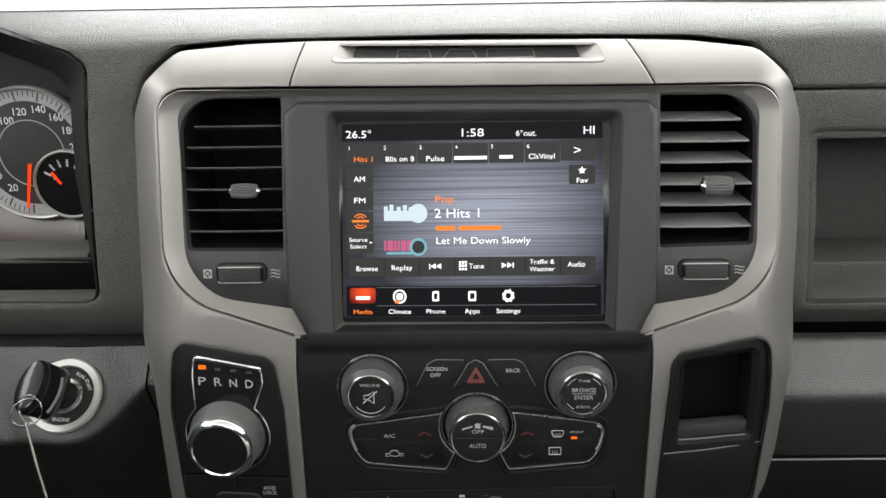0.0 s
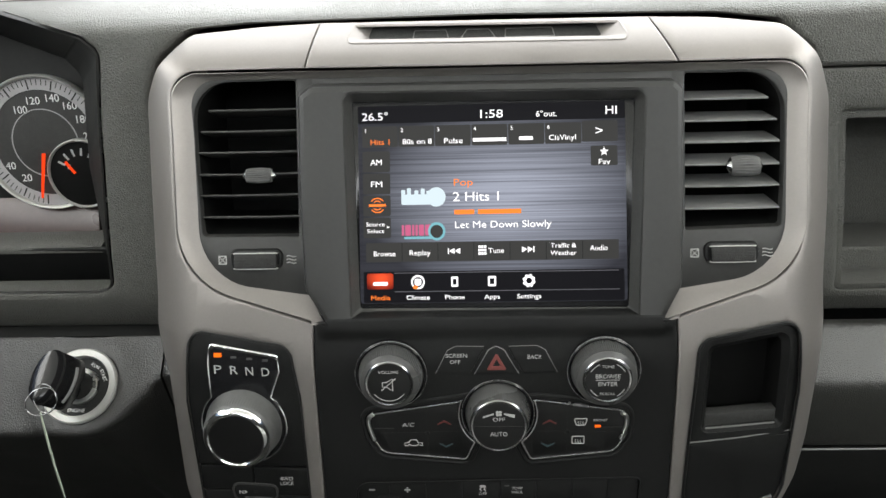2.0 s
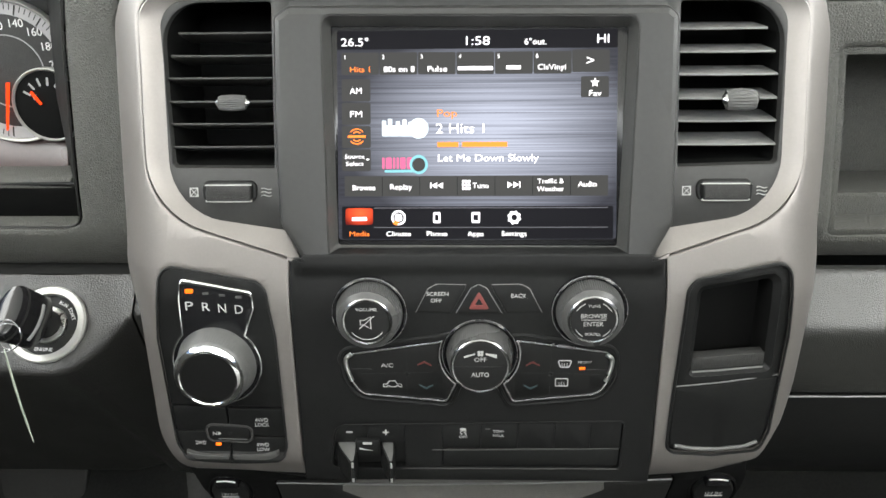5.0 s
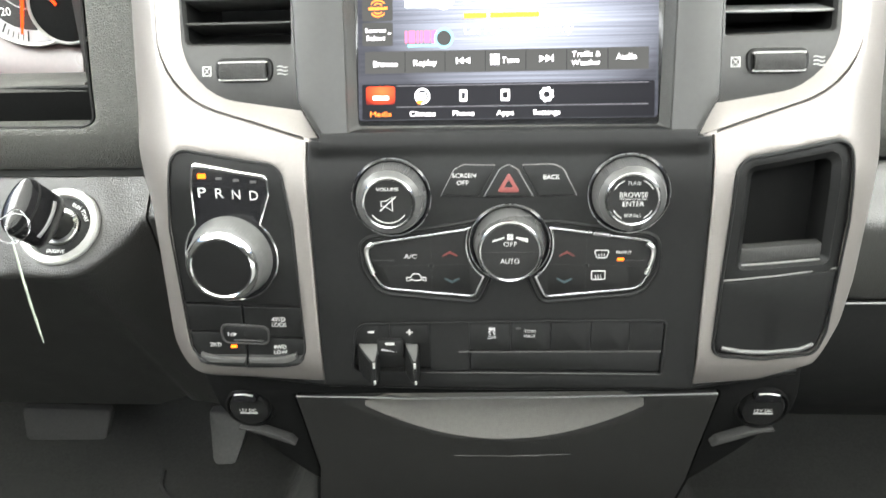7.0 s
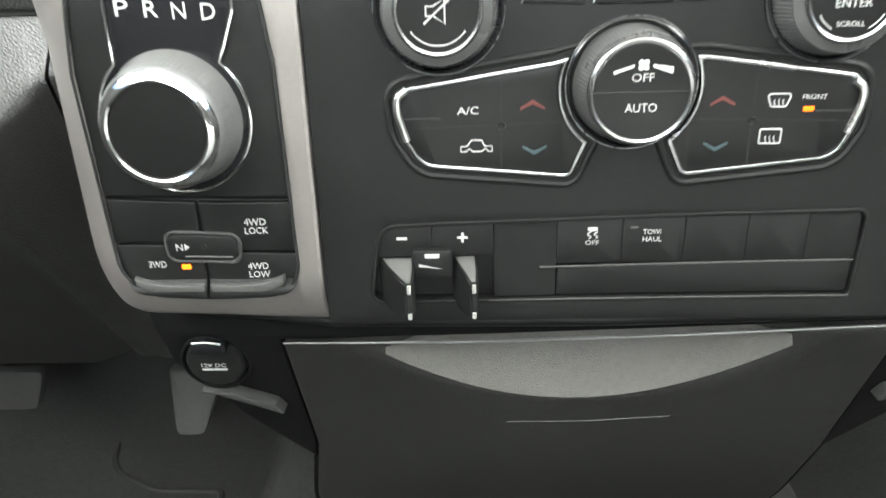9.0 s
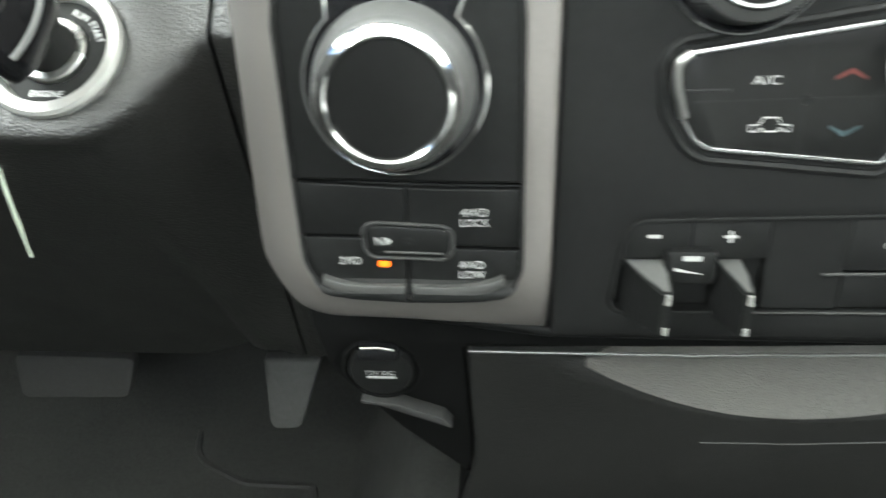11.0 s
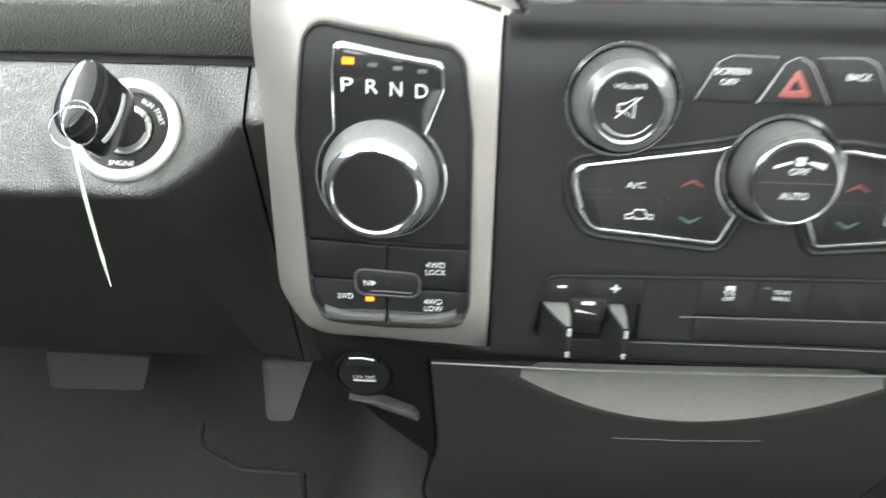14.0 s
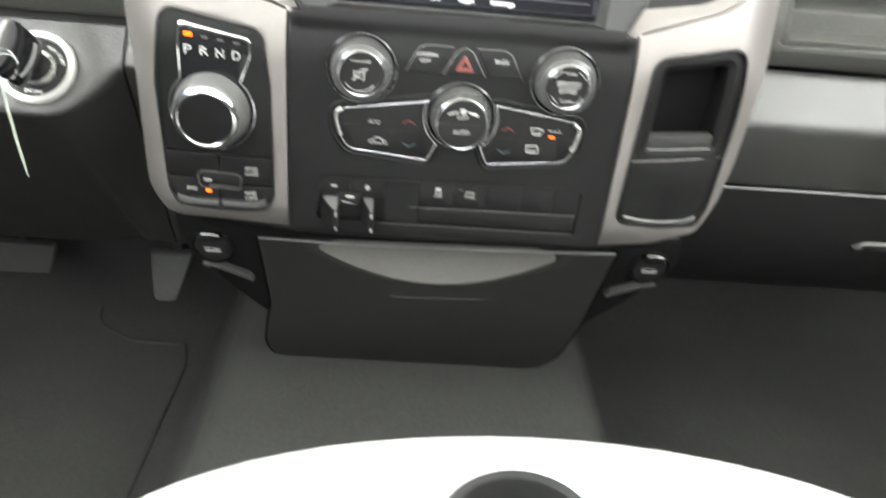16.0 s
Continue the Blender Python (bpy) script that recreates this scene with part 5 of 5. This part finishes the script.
for i in range(15):
    t = i / 14
    p = tag_top.lerp(tag_end, t) * 1000
    p += Vector((-0.8 * math.sin(math.pi * t), 0, 0))
    w = (0.8 + 1.2 * max(0, math.sin(min(1, t * 1.1) * math.pi)) ** 0.7) * (1 if t < 0.95 else 0.5) + 1.0 * max(0, 1 - abs(t - 0.8) / 0.08)
    line = [bm.verts.new(p + Vector((s * w * -0.75, s * w * 0.6, 0))) for s in (-1, 1)]
    if prev:
        bm.faces.new((prev[0], prev[1], line[1], line[0]))
    prev = line
part("strip", mm(solid(bm, 0.5)), TAG, tag, "", None, 60)

# ---- glove box and passenger side ----
glove = thing("glove_box", "black grained lower glove box with a rounded top", "glove box", (0.5, 0.06, 0.4))
prof = smooth_line([(108, 478), (92, 485), (80, 489), (71, 488.5), (62, 480), (52, 469), (44.5, 461), (42, 455), (42.5, 445), (46, 420), (50, 404), (55, 400)], 5)
XS = [206, 210, 216, 224, 240, 270, 320, 400, 500, 620, 760]
part("lid", mm(solid(sweep(prof, XS, lambda x, y, z: (x, y + 0.02 * max(0, 232 - x) ** 2, z)), 3)), GLOVE, glove, "", None, 60)
part("lid_edge", tube([(214, 399, 0), (300, 399.5, 0), (500, 400.5, 0), (760, 401.5, 0)], 0.8), SLAT, glove, "", flat(50))
bolster = thing("lower_bolster", "black plastic panel below the glove box", "dashboard panel", (0.5, 0.2, 0.15), "structure")
part("bolster_skin", mm(solid(sweep(smooth_line([(58, 398), (64, 380), (84, 340), (125, 290), (195, 230), (250, 190)], 5), [196, 210, 300, 420, 560, 760]), 3)), DARK, bolster, "", None, 60)
part("pull_handle", plate(rpoly([(374, 333, 1), (470, 334, 1), (470, 342, 1), (384, 342, 2)]), [], -14, 3, 2), SATIN, bolster, "bright pull edge", flat(82))

# Scoop painted paler than the door for light its upturned face catches.
LIT_SCOOP = plastic("grained plastic, lit tone", (0.098, 0.094, 0.086), 0.42, 0.12, 800.0, 0.5)
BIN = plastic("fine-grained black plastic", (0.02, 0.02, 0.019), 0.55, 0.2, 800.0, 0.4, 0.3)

# ---- lower console: bin door and power sockets ----
low = thing("lower_console", "black plastic lower console under the centre stack", "console", (0, 0.06, 0.18))


def lower(x, z, d):
    y = 34 + 0.42 * max(0, 335 - z) + 0.0011 * max(0, abs(x) - 120) ** 2
    return Vector((x, y - d, z)) / 1000


LOW_X = (-205, -190, -175, -160, -140, -60, 0, 60, 140, 160, 175, 190)
LOW_Z = (200, 220, 240, 260, 280, 300, 320, 335)
C_OUT = {-1: (-190, 313), 1: (178, 322)}
sockets = [circle(*C_OUT[s], 17.5, 36) for s in (-1, 1)]
DOOR = rpoly([(-151.5, 330.5, 2), (-149, 240, 20), (-168, 131, 56), (128, 145, 52), (141, 235, 20), (145, 338.5, 2)])
part("console_shell", cut(plate(rpoly([(-222, 366, 4), (-216, 305, 24), (-186, 262, 24), (-146, 215, 20), (130, 215, 20), (172, 268, 24), (203, 312, 24), (200, 376, 4)]), [inset(ccw(DOOR), -1.2), *sockets], -40, -2, 2, 1.5), LOW_X, LOW_Z), NEAR_BLACK, low, "", lower)
part("shell_rail", tube([(-210, 356, 10), (-120, 351, 12), (0, 350, 12), (120, 352, 12), (190, 360, 10)], 3.0), BLACK, low, "", lower)
bin_ob = thing("storage_bin", "black grained fold-out bin below the stack, closed", "storage bin", (0, 0.06, 0.19))
door_bm = cut(plate(DOOR, [], -75, 0, 2.0), [-150 + 10 * k for k in range(30)], [174 + 8 * k for k in range(12)] + [272 + 4 * k for k in range(18)])


def scoop(x):
    """Lower edge of the finger scoop."""
    return 285.5 + 39 * (abs(x + 3) / 98) ** 2 + 0.02 * x


for v in door_bm.verts:
    if v.co.z > -10 and abs(v.co.x + 3) < 102 and v.co.y > scoop(v.co.x):
        v.co.z -= 1.05 * (v.co.y - scoop(v.co.x)) + 1.5
part("bin_door", door_bm, BIN, bin_ob, "", lower, 60)
# Crescent sheet carries that lighter colour over the door's recess.
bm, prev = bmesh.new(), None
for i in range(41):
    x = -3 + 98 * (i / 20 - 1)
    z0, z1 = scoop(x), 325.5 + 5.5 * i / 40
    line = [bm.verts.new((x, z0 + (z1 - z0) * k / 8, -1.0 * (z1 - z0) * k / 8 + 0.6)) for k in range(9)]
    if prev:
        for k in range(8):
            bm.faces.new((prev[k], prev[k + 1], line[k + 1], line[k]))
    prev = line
part("finger_scoop", solid(bm, 1.0), LIT_SCOOP, bin_ob, "grained crescent-shaped finger scoop, painted paler for light", lower, 60)
part("top_edge", tube([(-150.5, 330.8, 0.6), (-60, 331.6, 1.2), (40, 335, 1.2), (144, 338.6, 0.6)], 0.9), LIP, bin_ob, "", lower)
part("scratch_line", tube([(-40, 262.5, 0.1), (4, 263, 0.1), (48, 267, 0.1)], 0.35, False, 4), CHAR, bin_ob, "", lower)
for s in (-1, 1):
    cx, cz = C_OUT[s]
    o = thing("power_socket", "black capped 12 volt power socket, a glint modelled on its pull tab", "power socket", lower(cx, cz, -20), "", "power sockets")
    where = lambda x, z, d, cx=cx, cz=cz: lower(cx, cz, 0) + Vector((x, -d + 0.2 * -z, z)) / 1000
    part("socket_ring", lathe([(18.5, -6), (18.3, 0.5), (17, 1.4), (15.5, -1), (15, -16)], 44), NEAR_BLACK, o, "", where)
    cap_ob = part("socket_cap", lathe([(15.2, -16), (15.2, 0.5), (13.8, 3), (0.3, 4)], 44), BLACK, o, "", where)
    part("cap_tab", block(-9, 9, 9.5, 16.5, -2, 7, 1.5, 2), GLOSS, cap_ob, "", where)
    # Satin tube modelled as the glint along the tab's top.
    part("tab_glint", tube([(-7, 16.3, 6.2), (0, 17.2, 6.6), (7, 15.6, 6.2)], 0.7), SATIN, cap_ob, "", where)
    part("lettering", lift(text_bm("12V DC", -0.5, 0.4, 2.4, 12.5, 0.15), 4.0), PRINT, cap_ob, "", where)
    part("plug_mark", block(-6.5, 6.5, -3.0, -1.8, 3.9, 4.15, 0, 0.2), PRINT, cap_ob, "", where)
    sh = plate(rpoly([(-s * -14, -17, 1), (-s * -2, -20.5, 4), (-s * 32, -35.5, 1), (-s * 27, -28, 2), (-s * 6, -19, 3)]), [], -4, 5, 1.2)
    part("finger_ledge", sh, RUBBER, o, "dark grey sloping ledge below the cap", where)

# ---- pedals and floor ----
bp = thing("brake_pedal", "wide black rubber brake pedal in the dark footwell", "pedal", (-0.49, 0.28, 0.125))
pedal_b = flat(275, 0.35, 140)
part("brake_pad", plate(rpoly([(-547, 160, 6), (-440, 159, 6), (-447, 126, 8), (-541, 124, 8)]), [], -10, 0, 3), RUBBER, bp, "", pedal_b)
part("pedal_arm", block(-500, -484, 140, 330, -24, -10, 3, 3), DARK, bp, "", flat(285, 0.3, 140))
gp = thing("accelerator_pedal", "grey-black tapering accelerator pedal in the footwell", "pedal", (-0.32, 0.3, 0.07))
pedal_g = flat(302, 0.45, 110)
part("pedal_pad", plate(rpoly([(-343, 138, 3), (-290, 139, 3), (-309, 82, 8), (-336, 81, 8)]), [], -12, 0, 3), PEDAL, gp, "", pedal_g)
part("pedal_arm", block(-324, -306, 120, 300, -30, -14, 3, 3), DARK, gp, "", flat(310, 0.4, 140))


def tunnel(x):
    a = abs(x + 18)
    t = max(0.0, min(1.0, (a - 165) / 85))
    return 138 * (1 - t * t * (3 - 2 * t))


floor_ob = thing("floor", "dark grey carpeted cab floor with a raised centre tunnel", "floor", (0, 0, 0), "structure")
bm, prev = bmesh.new(), None
ys = [-1500, -1000, -700, -450, -300, -150, 0, 60, 120, 200, 280, 360, 420, 480, 540, 600, 660]
for x in range(-840, 841, 12):
    line = []
    for y in ys:
        z = tunnel(x) * (1 - 0.0002 * max(0, -y)) + 1.6 * max(0, y - 420)
        line.append(bm.verts.new((x, y, max(z, 1.2 * max(0, y - 400)))))
    if prev:
        for k in range(len(ys) - 1):
            bm.faces.new((prev[k], prev[k + 1], line[k + 1], line[k]))
    prev = line
part("carpet", mm(solid(bm, 12)), CARPET, floor_ob, "", None, 60)
mat_ob = thing("floor_mat", "black rubber floor mat in the driver's footwell", "floor mat", (-0.5, 0.1, 0.0))
mat_loop = rpoly([(-700, -300, 30), (-296, -300, 30), (-290, 255, 14), (-302, 298, 10), (-370, 300, 30), (-425, 330, 40), (-446, 420, 20), (-700, 420, 40)])
part("mat_sheet", cut(plate(mat_loop, [], 0, 6, 2), (-640, -580, -520, -460, -400, -340, -310), (-200, -100, 0, 100, 200, 260, 300, 340, 380, 400, 410)), RUBBER, mat_ob, "", lambda x, y, d: Vector((x, y, d + max(tunnel(x) + 1, 1) + 1.2 * max(0, y - 400))) / 1000)
part("mat_border", tube([(x, y, 10) for x, y in inset(ccw(mat_loop), 4)], 4, True, 6), RUBBER, mat_ob, "", lambda x, y, d: Vector((x, y, d + max(tunnel(x) + 1, 1) + 1.2 * max(0, y - 400))) / 1000)

# ---- centre seat console with cup holder ----
seat = thing("seat_console", "pale grey vinyl folding seat console with a black cup holder", "seat console", (0.01, -0.5, 0.17))
Z_TOP = 378
C_CUP = (23, -285)
top_loop = [(37 + 207 * math.cos(radians(a)), -313 + 94 * math.sin(radians(a))) for a in range(0, 181, 6)] + rpoly([(-170, -760, 30), (244, -760, 30)])
part("console_top", plate(top_loop, [circle(*C_CUP, 36, 48)], -150, 0, 10, 2), PALE, seat, "", lambda x, y, d: Vector((x, y, Z_TOP + d)) / 1000, 60)
part("console_base", block(-135, 200, -740, -290, -268, -150, 6, 20), CARPET, seat, "", lambda x, y, d: Vector((x, y, Z_TOP + d)) / 1000)
part("cup_ring", lathe([(36.5, -4), (37, 2), (35, 4.5), (32, 2), (30, -4), (29, -60), (0.3, -62)], 56), DARK, seat, "black rubber cup holder", lambda x, y, d: Vector((x + C_CUP[0], y + C_CUP[1], Z_TOP + d)) / 1000)

SKYLIGHT = glow("overcast sky", (0.97, 0.99, 1.0), 1.1)

# ---- cab shell: closes the place round the camera ----
cab = thing("cab_shell", "plain light grey cab walls, roof and pillars", "vehicle cab", (0, -0.4, 0), "structure")


def box_m(name, x0, x1, y0, y1, z0, z1, mat):
    bm = bmesh.new()
    bmesh.ops.create_cube(bm, size=1)
    for v in bm.verts:
        v.co = Vector(((x0 + x1) / 2 + v.co.x * (x1 - x0), (y0 + y1) / 2 + v.co.y * (y1 - y0), (z0 + z1) / 2 + v.co.z * (z1 - z0)))
    bmesh.ops.bevel(bm, geom=bm.edges[:], offset=0.01, segments=2, affect="EDGES")
    return part(name, bm, mat, cab)


for s in (-1, 1):
    x0, x1 = sorted((s * 0.84, s * 0.90))
    box_m("door_panel", x0, x1, -1.55, 0.80, 0, 0.78, RUBBER)
    box_m("window_rail", x0, x1, -1.55, 0.30, 1.24, 1.36, HEADLINER)
    box_m("rear_pillar", x0, x1, -1.55, -0.95, 0.78, 1.24, HEADLINER)
    pillar = tube([(s * 870, 800, 720), (s * 800, 120, 1300)], 40)
    part("windshield_pillar", mm(pillar), HEADLINER, cab)
box_m("roof", -0.9, 0.9, -1.58, 0.16, 1.30, 1.36, HEADLINER)
box_m("rear_wall_low", -0.9, 0.9, -1.60, -1.54, 0, 0.84, RUBBER)
box_m("rear_wall_top", -0.9, 0.9, -1.60, -1.54, 1.22, 1.34, HEADLINER)
for s in (-1, 1):
    x0, x1 = sorted((s * 0.64, s * 0.9))
    box_m("rear_wall_side", x0, x1, -1.60, -1.54, 0.84, 1.22, HEADLINER)
box_m("firewall", -0.9, 0.9, 0.66, 0.72, 0, 0.71, DARK)
for s in (-1, 1):
    x0, x1 = sorted((s * 0.26, s * 0.80))
    box_m("seat_front", x0, x1, -1.2, -0.62, 0.1, 0.44, RUBBER)
    box_m("seat_back", x0, x1, -1.4, -1.2, 0.4, 1.0, RUBBER)

outside = new("backdrop", mesh_of("backdrop", merge(block(-1700, 1700, 300, 2300, 0, 20, 0, 0)), SKYLIGHT, flat(1700)))
tagged(outside, "bright overcast sky seen beyond the windshield", "sky", "", "structure")
